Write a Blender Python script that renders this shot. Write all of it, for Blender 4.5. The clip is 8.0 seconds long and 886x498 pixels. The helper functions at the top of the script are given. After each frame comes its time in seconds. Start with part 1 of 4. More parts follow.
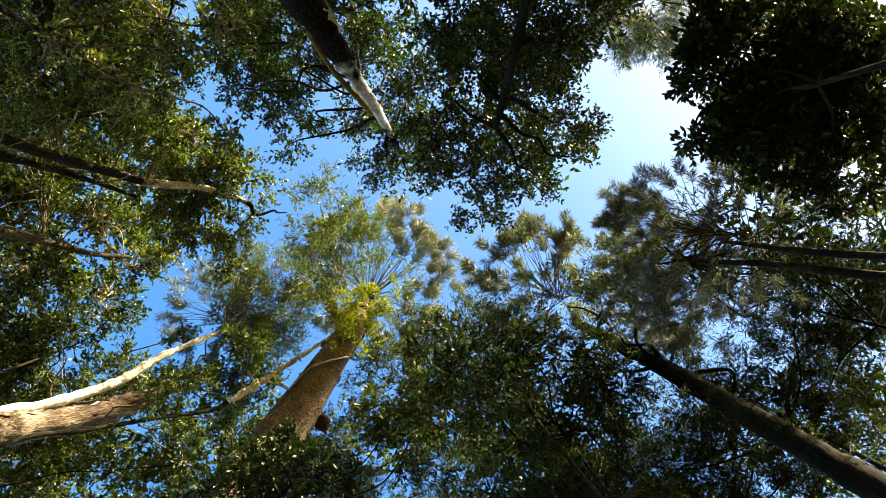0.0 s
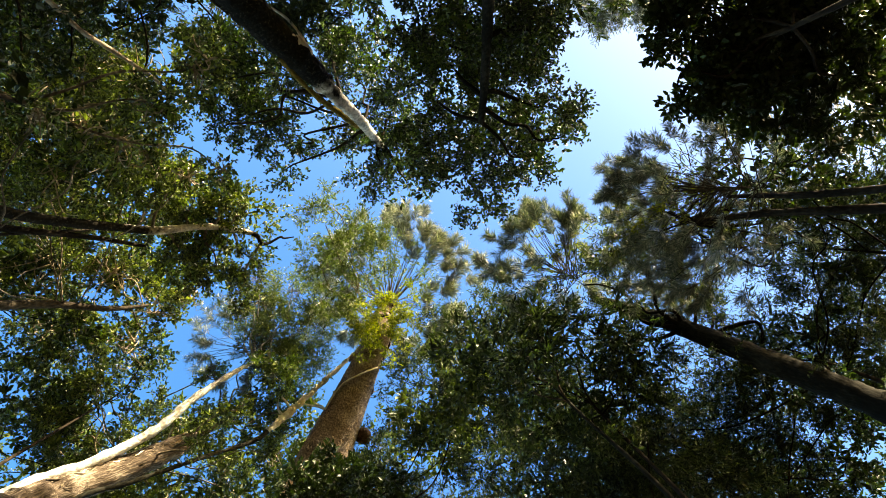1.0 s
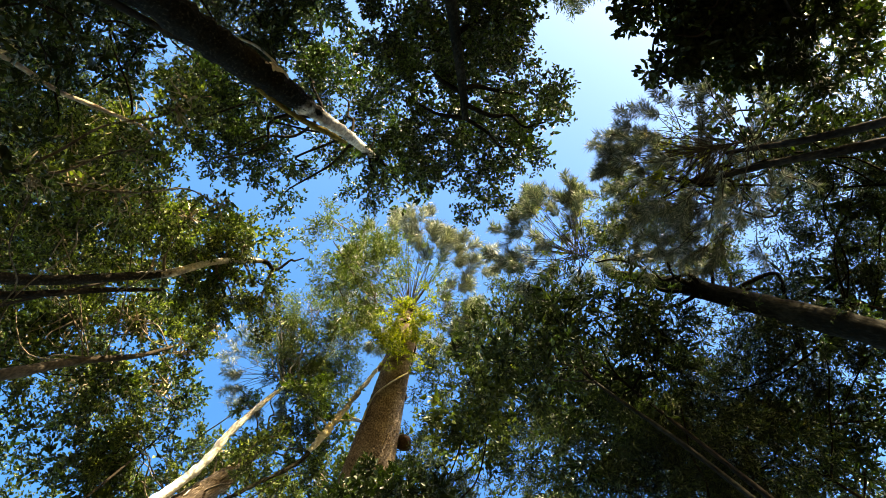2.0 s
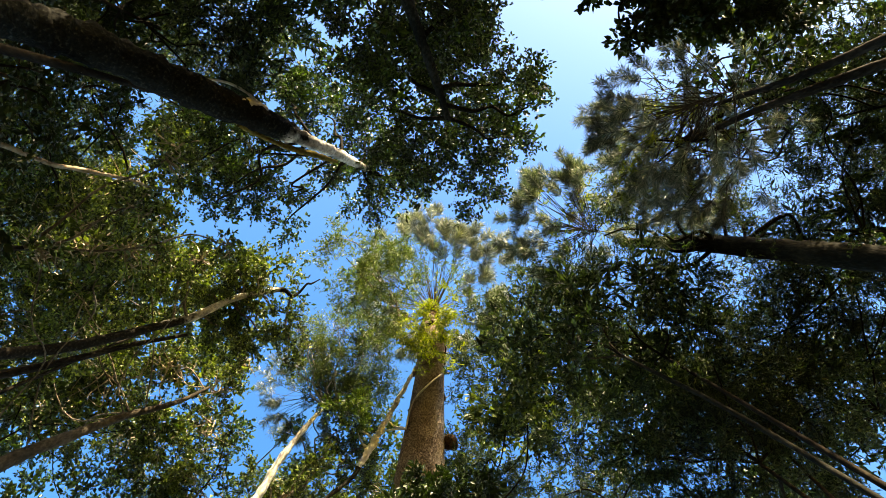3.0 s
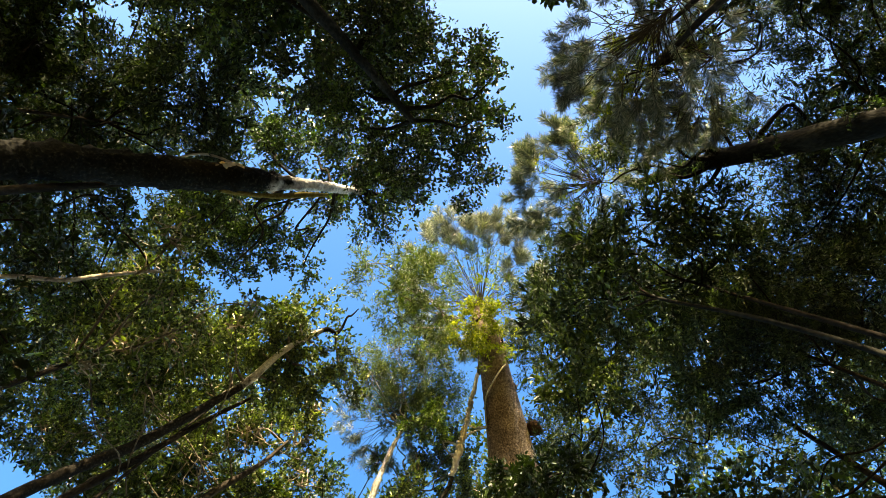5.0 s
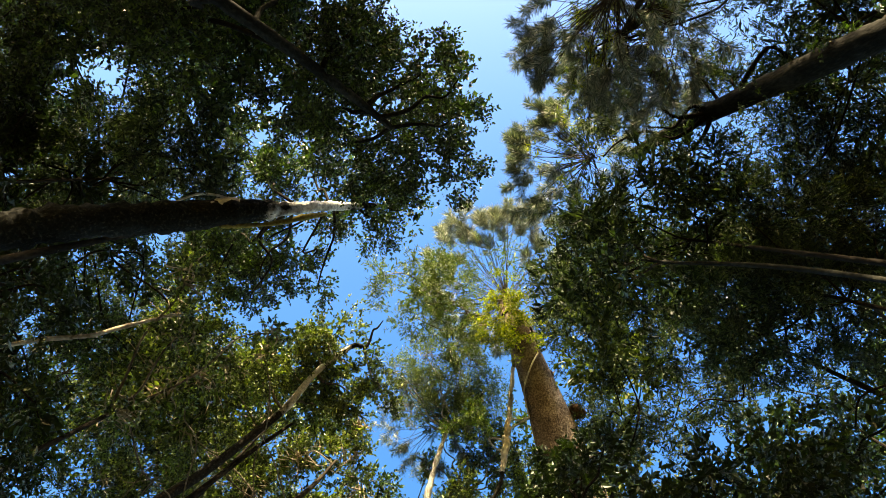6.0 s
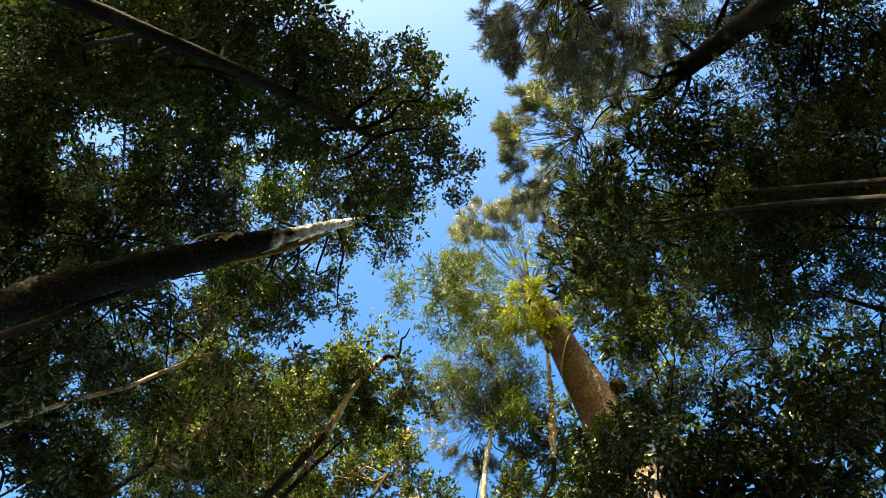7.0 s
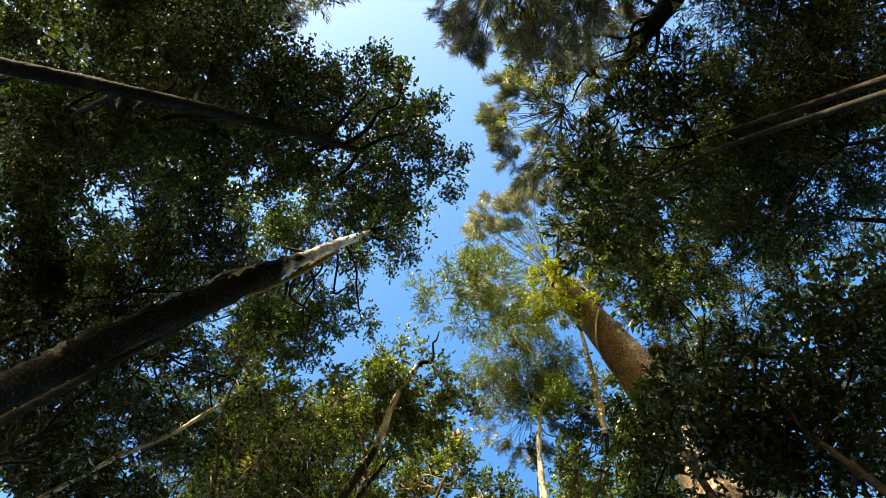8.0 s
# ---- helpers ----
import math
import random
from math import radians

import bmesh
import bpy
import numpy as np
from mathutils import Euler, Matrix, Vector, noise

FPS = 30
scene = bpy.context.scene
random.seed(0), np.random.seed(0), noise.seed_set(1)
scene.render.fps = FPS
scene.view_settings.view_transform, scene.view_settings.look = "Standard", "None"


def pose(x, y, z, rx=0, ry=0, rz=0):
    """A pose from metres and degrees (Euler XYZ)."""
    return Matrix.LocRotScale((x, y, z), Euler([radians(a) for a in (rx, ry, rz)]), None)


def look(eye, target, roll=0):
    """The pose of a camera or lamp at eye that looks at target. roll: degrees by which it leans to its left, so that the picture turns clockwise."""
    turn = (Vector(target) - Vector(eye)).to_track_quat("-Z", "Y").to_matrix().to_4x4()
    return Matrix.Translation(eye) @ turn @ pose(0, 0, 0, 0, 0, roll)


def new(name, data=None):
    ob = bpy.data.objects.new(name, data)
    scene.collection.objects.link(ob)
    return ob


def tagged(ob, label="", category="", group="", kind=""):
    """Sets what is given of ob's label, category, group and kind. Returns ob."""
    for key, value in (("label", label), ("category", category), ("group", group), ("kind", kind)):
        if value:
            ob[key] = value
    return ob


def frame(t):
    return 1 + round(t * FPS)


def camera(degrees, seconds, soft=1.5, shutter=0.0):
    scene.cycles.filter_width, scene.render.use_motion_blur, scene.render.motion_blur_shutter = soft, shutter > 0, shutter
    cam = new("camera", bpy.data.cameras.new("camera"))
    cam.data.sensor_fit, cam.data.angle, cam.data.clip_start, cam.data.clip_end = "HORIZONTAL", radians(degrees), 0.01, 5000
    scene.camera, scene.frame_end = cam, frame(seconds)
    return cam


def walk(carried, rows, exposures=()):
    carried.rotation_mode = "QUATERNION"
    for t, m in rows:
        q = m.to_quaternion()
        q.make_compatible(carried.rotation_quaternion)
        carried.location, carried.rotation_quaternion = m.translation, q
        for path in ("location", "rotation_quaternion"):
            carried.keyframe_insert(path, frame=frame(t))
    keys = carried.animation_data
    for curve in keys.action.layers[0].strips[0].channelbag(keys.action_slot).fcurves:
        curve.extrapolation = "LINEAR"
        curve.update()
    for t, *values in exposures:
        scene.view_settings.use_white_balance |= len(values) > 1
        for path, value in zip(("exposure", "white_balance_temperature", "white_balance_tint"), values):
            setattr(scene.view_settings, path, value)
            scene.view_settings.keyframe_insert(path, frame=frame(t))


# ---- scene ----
# ---- camera ----
cam = camera(66.32, 8.0, soft=0.55)
PATH = [
    (0.0, pose(-1.618, 0.071, 1.619, 176.778, 5.669, -0.160)),
    (0.5, pose(-1.563, -0.032, 1.543, 176.921, 5.413, 4.491)),
    (1.0, pose(-1.371, -0.109, 1.550, 177.108, 4.814, 9.356)),
    (1.5, pose(-1.171, -0.154, 1.557, 177.207, 4.211, 13.646)),
    (3.0, pose(-0.531, -0.255, 1.519, 177.129, 2.266, 28.381)),
    (3.5, pose(-0.253, -0.162, 1.560, 177.089, 1.341, 33.160)),
    (4.0, pose(0.000, 0.000, 1.600, 177.090, 0.381, 37.642)),
    (4.5, pose(0.200, 0.176, 1.605, 177.088, -0.477, 41.496)),
    (6.0, pose(0.908, 1.244, 1.455, 177.011, -4.212, 55.099)),
    (6.5, pose(1.051, 1.598, 1.386, 176.819, -5.294, 59.834)),
    (7.0, pose(1.133, 1.972, 1.290, 176.525, -6.366, 65.108)),
    (7.5, pose(1.154, 2.373, 1.176, 176.244, -7.407, 70.222)),
    (8.0, pose(1.130, 2.788, 1.083, 175.783, -8.432, 76.041)),
]
walk(cam, PATH, exposures=[(0.0, 2.58, 9700, 6), (4.0, 2.62, 9700, 6), (8.0, 2.52, 9700, 6)])

# ---- light ----
SUN_AZIMUTH, SUN_HEIGHT = radians(-40), radians(26)
to_sun = Vector((math.cos(SUN_AZIMUTH) * math.cos(SUN_HEIGHT), math.sin(SUN_AZIMUTH) * math.cos(SUN_HEIGHT), math.sin(SUN_HEIGHT)))
world = bpy.data.worlds.new("sky")
scene.world = world
world.use_nodes = True
nodes, links = world.node_tree.nodes, world.node_tree.links
sky = nodes.new("ShaderNodeTexSky")
sky.sky_type, sky.sun_disc = "NISHITA", False
sky.sun_elevation, sky.sun_rotation = SUN_HEIGHT, math.atan2(to_sun.x, to_sun.y)
sky.air_density, sky.dust_density, sky.ozone_density = 1.0, 1.7, 1.1
blue = nodes.new("ShaderNodeHueSaturation")
blue.inputs["Hue"].default_value, blue.inputs["Saturation"].default_value = 0.511, 1.47
links.new(sky.outputs["Color"], blue.inputs["Color"])
links.new(blue.outputs["Color"], nodes["Background"].inputs["Color"])
nodes["Background"].inputs["Strength"].default_value = 0.145
sun = bpy.data.lights.new("sun", "SUN")
sun.energy, sun.angle, sun.color = 5.0, radians(0.5), (1.0, 0.92, 0.79)
sun_ob = new("sun", sun)
sun_ob.matrix_world = look((0, 0, 60), Vector((0, 0, 60)) - to_sun)


# ---- materials ----
def material(name):
    m = bpy.data.materials.new(name)
    m.use_nodes = True
    n, l = m.node_tree.nodes, m.node_tree.links
    return m, n, l, n["Principled BSDF"]


def ramp(n, l, source, stops):
    r = n.new("ShaderNodeValToRGB")
    while len(r.color_ramp.elements) < len(stops):
        r.color_ramp.elements.new(0.5)
    for e, (at, c) in zip(r.color_ramp.elements, stops):
        e.position, e.color = at, (*c, 1)
    l.new(source, r.inputs["Fac"])
    return r


def leaf_material(name, dark, mid, light, gloss=0.45, through_light=0.35, shine=0.22):
    """Leaves that differ one from the next, and let some light through."""
    m, n, l, p = material(name)
    geo = n.new("ShaderNodeNewGeometry")
    r = ramp(n, l, geo.outputs["Random Per Island"], [(0.0, dark), (0.55, mid), (1.0, light)])
    tex = n.new("ShaderNodeTexNoise")
    tex.inputs["Scale"].default_value = 0.7
    tex.inputs["Detail"].default_value = 3
    place = n.new("ShaderNodeTexCoord")
    l.new(place.outputs["Object"], tex.inputs["Vector"])
    tone = n.new("ShaderNodeHueSaturation")
    span = n.new("ShaderNodeMapRange")
    span.inputs["From Min"].default_value, span.inputs["From Max"].default_value = 0.3, 0.7
    span.inputs["To Min"].default_value, span.inputs["To Max"].default_value = 0.65, 1.35
    l.new(tex.outputs["Fac"], span.inputs["Value"])
    l.new(span.outputs["Result"], tone.inputs["Value"])
    l.new(r.outputs["Color"], tone.inputs["Color"])
    l.new(tone.outputs["Color"], p.inputs["Base Color"])
    p.inputs["Roughness"].default_value, p.inputs["Specular IOR Level"].default_value = gloss, shine
    clear = n.new("ShaderNodeBsdfTranslucent")
    warm = n.new("ShaderNodeMix")
    warm.data_type, warm.blend_type = "RGBA", "MULTIPLY"
    warm.inputs["Factor"].default_value = 1.0
    l.new(tone.outputs["Color"], warm.inputs["A"])
    warm.inputs["B"].default_value = (1.15, 1.45, 0.5, 1)
    l.new(warm.outputs["Result"], clear.inputs["Color"])
    mix = n.new("ShaderNodeMixShader")
    mix.inputs["Fac"].default_value = through_light
    l.new(p.outputs["BSDF"], mix.inputs[1])
    l.new(clear.outputs["BSDF"], mix.inputs[2])
    l.new(mix.outputs["Shader"], n["Material Output"].inputs["Surface"])
    return m


def bark_material(name, dark, mid, light, scale=(6, 6, 1.6), bump=0.5, rough=0.85, along=None):
    m, n, l, p = material(name)
    place = n.new("ShaderNodeTexCoord")
    stretch = n.new("ShaderNodeMapping")
    stretch.inputs["Scale"].default_value = scale
    if along:
        # the grain follows a leaning stem
        stretch.vector_type = "TEXTURE"
        stretch.inputs["Scale"].default_value = [1 / s for s in scale]
        stretch.inputs["Rotation"].default_value = Vector(along).to_track_quat("Z", "Y").to_euler()
    l.new(place.outputs["Object"], stretch.inputs["Vector"])
    fine = n.new("ShaderNodeTexNoise")
    fine.inputs["Scale"].default_value, fine.inputs["Detail"].default_value = 3.0, 8
    l.new(stretch.outputs["Vector"], fine.inputs["Vector"])
    patch = n.new("ShaderNodeTexNoise")
    patch.inputs["Scale"].default_value, patch.inputs["Detail"].default_value = 0.9, 4
    l.new(place.outputs["Object"], patch.inputs["Vector"])
    both = n.new("ShaderNodeMath")
    both.operation = "MULTIPLY_ADD"
    both.inputs[1].default_value = 0.5
    l.new(fine.outputs["Fac"], both.inputs[0])
    half = n.new("ShaderNodeMath")
    half.operation = "MULTIPLY"
    half.inputs[1].default_value = 0.5
    l.new(patch.outputs["Fac"], half.inputs[0])
    l.new(half.outputs["Value"], both.inputs[2])
    r = ramp(n, l, both.outputs["Value"], [(0.34, dark), (0.5, mid), (0.66, light)])
    l.new(r.outputs["Color"], p.inputs["Base Color"])
    p.inputs["Roughness"].default_value, p.inputs["Specular IOR Level"].default_value = rough, 0.03
    b = n.new("ShaderNodeBump")
    b.inputs["Strength"].default_value, b.inputs["Distance"].default_value = bump, 0.04
    l.new(fine.outputs["Fac"], b.inputs["Height"])
    l.new(b.outputs["Normal"], p.inputs["Normal"])
    return m


def lit_band_material(name, dark, moss, pale, low, high, end=60.0, wander=5.0):
    """Dark mossy bark with a pale mottled band up to a height: shade and sunlight in colour, ragged borders."""
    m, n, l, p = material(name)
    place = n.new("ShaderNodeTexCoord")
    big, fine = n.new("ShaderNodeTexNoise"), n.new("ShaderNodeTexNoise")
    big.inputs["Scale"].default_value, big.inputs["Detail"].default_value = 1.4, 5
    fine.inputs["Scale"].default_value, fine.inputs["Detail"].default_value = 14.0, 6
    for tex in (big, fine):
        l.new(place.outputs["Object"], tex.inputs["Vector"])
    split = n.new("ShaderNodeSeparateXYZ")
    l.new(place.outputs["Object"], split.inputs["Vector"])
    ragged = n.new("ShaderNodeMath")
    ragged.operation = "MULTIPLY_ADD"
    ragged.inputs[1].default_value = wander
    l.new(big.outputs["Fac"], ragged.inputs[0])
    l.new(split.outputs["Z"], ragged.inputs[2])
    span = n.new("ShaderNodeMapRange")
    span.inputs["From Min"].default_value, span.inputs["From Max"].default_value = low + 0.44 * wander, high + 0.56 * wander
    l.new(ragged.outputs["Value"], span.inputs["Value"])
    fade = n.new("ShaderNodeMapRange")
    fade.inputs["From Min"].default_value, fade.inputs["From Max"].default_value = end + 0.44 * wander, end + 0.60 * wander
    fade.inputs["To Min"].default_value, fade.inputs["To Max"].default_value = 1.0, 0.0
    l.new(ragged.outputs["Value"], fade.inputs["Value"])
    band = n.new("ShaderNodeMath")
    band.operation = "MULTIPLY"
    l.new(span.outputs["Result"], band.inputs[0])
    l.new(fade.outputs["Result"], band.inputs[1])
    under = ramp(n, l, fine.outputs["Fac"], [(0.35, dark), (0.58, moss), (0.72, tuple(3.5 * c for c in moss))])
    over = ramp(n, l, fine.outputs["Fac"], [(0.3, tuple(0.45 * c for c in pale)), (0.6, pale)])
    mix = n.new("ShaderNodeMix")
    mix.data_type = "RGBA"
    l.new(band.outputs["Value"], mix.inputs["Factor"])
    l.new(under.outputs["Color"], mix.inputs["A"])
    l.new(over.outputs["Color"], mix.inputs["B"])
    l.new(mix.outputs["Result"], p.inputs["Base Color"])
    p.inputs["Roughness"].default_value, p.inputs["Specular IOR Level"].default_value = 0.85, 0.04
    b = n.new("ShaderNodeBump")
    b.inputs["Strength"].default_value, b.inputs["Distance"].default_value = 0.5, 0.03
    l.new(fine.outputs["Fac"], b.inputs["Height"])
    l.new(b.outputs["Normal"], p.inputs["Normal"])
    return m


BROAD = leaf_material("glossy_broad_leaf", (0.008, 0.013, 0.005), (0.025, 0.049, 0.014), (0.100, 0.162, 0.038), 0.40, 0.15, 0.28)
# this dark leaf also puts shade into the colour of unlit trees
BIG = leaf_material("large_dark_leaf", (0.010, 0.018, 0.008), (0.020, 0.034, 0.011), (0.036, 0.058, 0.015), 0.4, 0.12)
OLIVE = leaf_material("olive_leaf", (0.032, 0.048, 0.016), (0.086, 0.118, 0.038), (0.190, 0.226, 0.088), 0.5, 0.22)
# OLIVE is this leaf brightened to stand in for sun on its crowns
FAR_OLIVE = leaf_material("dull_olive_leaf", (0.025, 0.038, 0.012), (0.060, 0.082, 0.022), (0.120, 0.140, 0.040), 0.5, 0.22)
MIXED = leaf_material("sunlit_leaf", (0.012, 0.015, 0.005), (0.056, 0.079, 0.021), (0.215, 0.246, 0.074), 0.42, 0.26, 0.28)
YELLOW = leaf_material("yellow_green_frond", (0.050, 0.070, 0.010), (0.170, 0.190, 0.020), (0.350, 0.345, 0.045), 0.5, 0.3)
FERN = leaf_material("fresh_green_leaf", (0.014, 0.026, 0.007), (0.052, 0.086, 0.020), (0.160, 0.205, 0.048), 0.45, 0.22)
NEEDLE = leaf_material("dark_pine_needle", (0.008, 0.013, 0.007), (0.029, 0.045, 0.022), (0.092, 0.120, 0.052), 0.6, 0.2)
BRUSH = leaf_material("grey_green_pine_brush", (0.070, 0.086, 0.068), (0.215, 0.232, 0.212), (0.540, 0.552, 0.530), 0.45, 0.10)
# the same brush with shade put into its colour
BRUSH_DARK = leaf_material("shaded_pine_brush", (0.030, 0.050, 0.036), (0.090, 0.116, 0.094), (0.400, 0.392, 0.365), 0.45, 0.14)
BARK_FLAKY = bark_material("flaky_brown_bark", (0.016, 0.012, 0.010), (0.090, 0.070, 0.056), (0.340, 0.290, 0.245), (7.0, 7.0, 0.7), 1.0, 0.85, (0.60, 0.04, 0.80))
BARK_WHITE = bark_material("chalk_white_bark", (0.090, 0.080, 0.070), (0.560, 0.550, 0.535), (0.850, 0.850, 0.850), (3, 3, 1.5), 0.8)
BARK_PINE = bark_material("brown_pine_bark", (0.028, 0.021, 0.017), (0.150, 0.114, 0.090), (0.350, 0.285, 0.235), (5, 5, 3), 1.0)
# in these two the pale band is painted sunlight, the dark rest painted shade
BARK_MOSSY_LIT = lit_band_material("mossy_bark_sunlit_band", (0.005, 0.005, 0.004), (0.011, 0.011, 0.009), (0.80, 0.77, 0.72), 19.2, 19.4, 20.7)
BARK_FORKED = lit_band_material("dark_bark_sunlit_band", (0.008, 0.007, 0.005), (0.015, 0.013, 0.010), (0.80, 0.72, 0.62), 24.85, 24.92, 25.85, 2.0)
MOSS = bark_material("yellow_moss", (0.060, 0.045, 0.012), (0.150, 0.115, 0.030), (0.260, 0.210, 0.080))
NEST = bark_material("termite_nest_earth", (0.016, 0.010, 0.007), (0.040, 0.025, 0.017), (0.075, 0.048, 0.032))
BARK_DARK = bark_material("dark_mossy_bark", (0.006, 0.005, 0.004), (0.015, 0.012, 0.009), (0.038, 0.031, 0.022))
BARK_PALE = bark_material("pale_smooth_bark", (0.260, 0.215, 0.160), (0.500, 0.450, 0.370), (0.740, 0.700, 0.620), (3, 3, 1.2), 0.25)
BARK_GREY = bark_material("grey_patched_bark", (0.040, 0.032, 0.024), (0.110, 0.090, 0.066), (0.270, 0.230, 0.180), (4, 4, 2), 0.35)
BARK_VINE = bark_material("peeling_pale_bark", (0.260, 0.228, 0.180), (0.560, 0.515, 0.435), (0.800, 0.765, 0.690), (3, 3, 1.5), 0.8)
BARK_DIM = bark_material("dull_brown_bark", (0.014, 0.012, 0.009), (0.038, 0.031, 0.023), (0.085, 0.070, 0.053), (4, 4, 2), 0.35)
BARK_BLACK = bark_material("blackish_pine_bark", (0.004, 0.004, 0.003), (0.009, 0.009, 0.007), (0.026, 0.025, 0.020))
BARK_TAN = bark_material("tan_bark", (0.090, 0.068, 0.046), (0.270, 0.215, 0.150), (0.480, 0.405, 0.300), (4, 4, 2), 0.4)
BARK_DUSKY = bark_material("mossy_and_shaded_bark", (0.006, 0.006, 0.005), (0.014, 0.014, 0.011), (0.036, 0.036, 0.030), (4, 4, 2), 0.4)
FLOOR = bark_material("leaf_litter", (0.010, 0.007, 0.004), (0.024, 0.017, 0.010), (0.050, 0.036, 0.020), (3, 3, 3), 0.8)


# ---- building blocks ----
def mesh_object(name, verts, faces, mat, parent=None, label="", smooth=False):
    """One mesh object from arrays of corners and of triangles or quads."""
    me = bpy.data.meshes.new(name)
    verts, faces = np.asarray(verts, np.float32), np.asarray(faces, np.int32)
    k = faces.shape[1]
    me.vertices.add(len(verts))
    me.vertices.foreach_set("co", verts.ravel())
    me.loops.add(faces.size)
    me.loops.foreach_set("vertex_index", faces.ravel())
    me.polygons.add(len(faces))
    me.polygons.foreach_set("loop_start", np.arange(0, faces.size, k, dtype=np.int32))
    me.polygons.foreach_set("use_smooth", np.full(len(faces), smooth))
    me.update(calc_edges=True)
    me.materials.append(mat)
    ob = new(name, me)
    ob.parent = parent
    if label:
        tagged(ob, label)
    return ob


def thing(name, base, label, category, group="", kind=""):
    ob = new(name)
    ob.location = base
    return tagged(ob, label, category, group, kind)


def part(name, verts, faces, mat, parent, label="", smooth=False):
    """A part whose corners are given in the world, under a thing without turn or scale."""
    base = parent.matrix_basis.translation if parent.parent is None else parent.parent.matrix_basis.translation
    return mesh_object(name, np.asarray(verts) - np.array(base), faces, mat, parent, label, smooth)


def smooth_line(points, steps):
    """A line through a few points, eased by a spline; each point carries a radius as its fourth number."""
    p = np.array(points, float)
    p = np.vstack([2 * p[0] - p[1], p, 2 * p[-1] - p[-2]])
    out = []
    for i in range(1, len(p) - 2):
        for s in np.arange(steps) / steps:
            a, b, c, d = p[i - 1:i + 3]
            out.append(0.5 * (2 * b + (c - a) * s + (2 * a - 5 * b + 4 * c - d) * s**2 + (3 * b - a - 3 * c + d) * s**3))
    out.append(p[-2])
    out = np.array(out)
    out[:, 3] = out[:, 3].clip(0.004)
    return out


def tube(line, sides, rough=0.0, seed=0):
    """Corners and quads of a round limb along a line, with an uneven surface."""
    rng = np.random.default_rng(seed)
    n = len(line)
    along = np.gradient(line[:, :3], axis=0)
    along /= np.linalg.norm(along, axis=1, keepdims=True) + 1e-9
    side = np.cross(along, (0.31, 0.93, 0.2))
    side /= np.linalg.norm(side, axis=1, keepdims=True) + 1e-9
    up = np.cross(along, side)
    a = np.arange(sides) * 2 * np.pi / sides
    radius = line[:, 3][:, None] * (1 + rough * rng.normal(size=(n, sides)) + rough * 1.2 * rng.normal(size=(n, 1)))
    v = line[:, None, :3] + radius[..., None] * (np.cos(a)[None, :, None] * side[:, None] + np.sin(a)[None, :, None] * up[:, None])
    i, j = np.meshgrid(np.arange(n - 1), np.arange(sides), indexing="ij")
    j2 = (j + 1) % sides
    f = np.stack([i * sides + j, i * sides + j2, (i + 1) * sides + j2, (i + 1) * sides + j], -1).reshape(-1, 4)
    return v.reshape(-1, 3), f


def joined(pieces):
    verts, faces, at = [], [], 0
    for v, f in pieces:
        verts.append(v)
        faces.append(f + at)
        at += len(v)
    return np.vstack(verts), np.vstack(faces)


def unit(v):
    return v / (np.linalg.norm(v, axis=-1, keepdims=True) + 1e-9)


def leaves(at, heading, length, width, rng, droop=0.25, tumble=0.45, full=False):
    """Folded lance-shaped leaves: four corners, two triangles each."""
    n = len(at)
    heading = unit(heading + np.array((0, 0, -droop)))
    side = unit(np.cross(heading, np.array((0, 0, 1.0)) + rng.normal(size=(n, 3)) * tumble))
    face = np.cross(heading, side)
    size = (length * rng.uniform(0.6, 1.3, n))[:, None]
    wide = (width * rng.uniform(0.7, 1.25, n))[:, None] * 0.5
    fold = wide * rng.uniform(0.1, 0.6, (n, 1))
    mid = at + heading * size * 0.45
    if full:
        near, off = at + heading * size * 0.28, at + heading * size * 0.68
        v = np.stack([at, near + side * wide + face * fold, off + side * wide * 0.8 + face * fold, at + heading * size,
                      off - side * wide * 0.8 + face * fold, near - side * wide + face * fold], 1).reshape(-1, 3)
        b = np.arange(n)[:, None] * 6
        return v, np.stack([b + (0, 1, 5), b + (1, 2, 5), b + (2, 4, 5), b + (2, 3, 4)], 1).reshape(-1, 3)
    v = np.stack([at, mid + side * wide + face * fold, at + heading * size, mid - side * wide + face * fold], 1).reshape(-1, 3)
    b = np.arange(n)[:, None] * 4
    f = np.stack([b + (0, 1, 2), b + (0, 2, 3)], 1).reshape(-1, 3)
    return v, f


def sprays(boughs, cover, length, width, per_twig, twig, seed, droop=0.25, hollow=0.25, full=False):
    """Leaves gathered on twigs, and twigs in boughs (x, y, z, radius), so that the crown has an uneven outline and gaps."""
    rng = np.random.default_rng(seed)
    out = []
    for x, y, z, r in boughs:
        count = max(3, int(cover * math.pi * r * r / (0.5 * length * width) / per_twig))
        clumps = max(4, int(4 + r * 7))
        centre = rng.normal(size=(clumps, 3))
        centre = unit(centre) * (rng.uniform(hollow, 1.05, (clumps, 1)) ** 0.6) * r
        centre[:, 2] *= 0.75
        pick = rng.integers(0, clumps, count)
        spread = r * rng.uniform(0.07, 0.22, clumps)
        twig_at = centre[pick] + rng.normal(size=(count, 3)) * spread[pick][:, None] * (0.75, 0.75, 0.5)
        away = unit(twig_at + rng.normal(size=(count, 3)) * r * 0.6)
        twig_at = twig_at + (x, y, z)
        s = rng.uniform(0, 1, (count, per_twig, 1))
        at = twig_at[:, None] + away[:, None] * s * twig + rng.normal(size=(count, per_twig, 3)) * twig * 0.05
        heading = away[:, None] * 0.9 + unit(rng.normal(size=(count, per_twig, 3)))
        out.append(leaves(at.reshape(-1, 3), heading.reshape(-1, 3), length, width, rng, droop, 0.45, full))
    return joined(out)


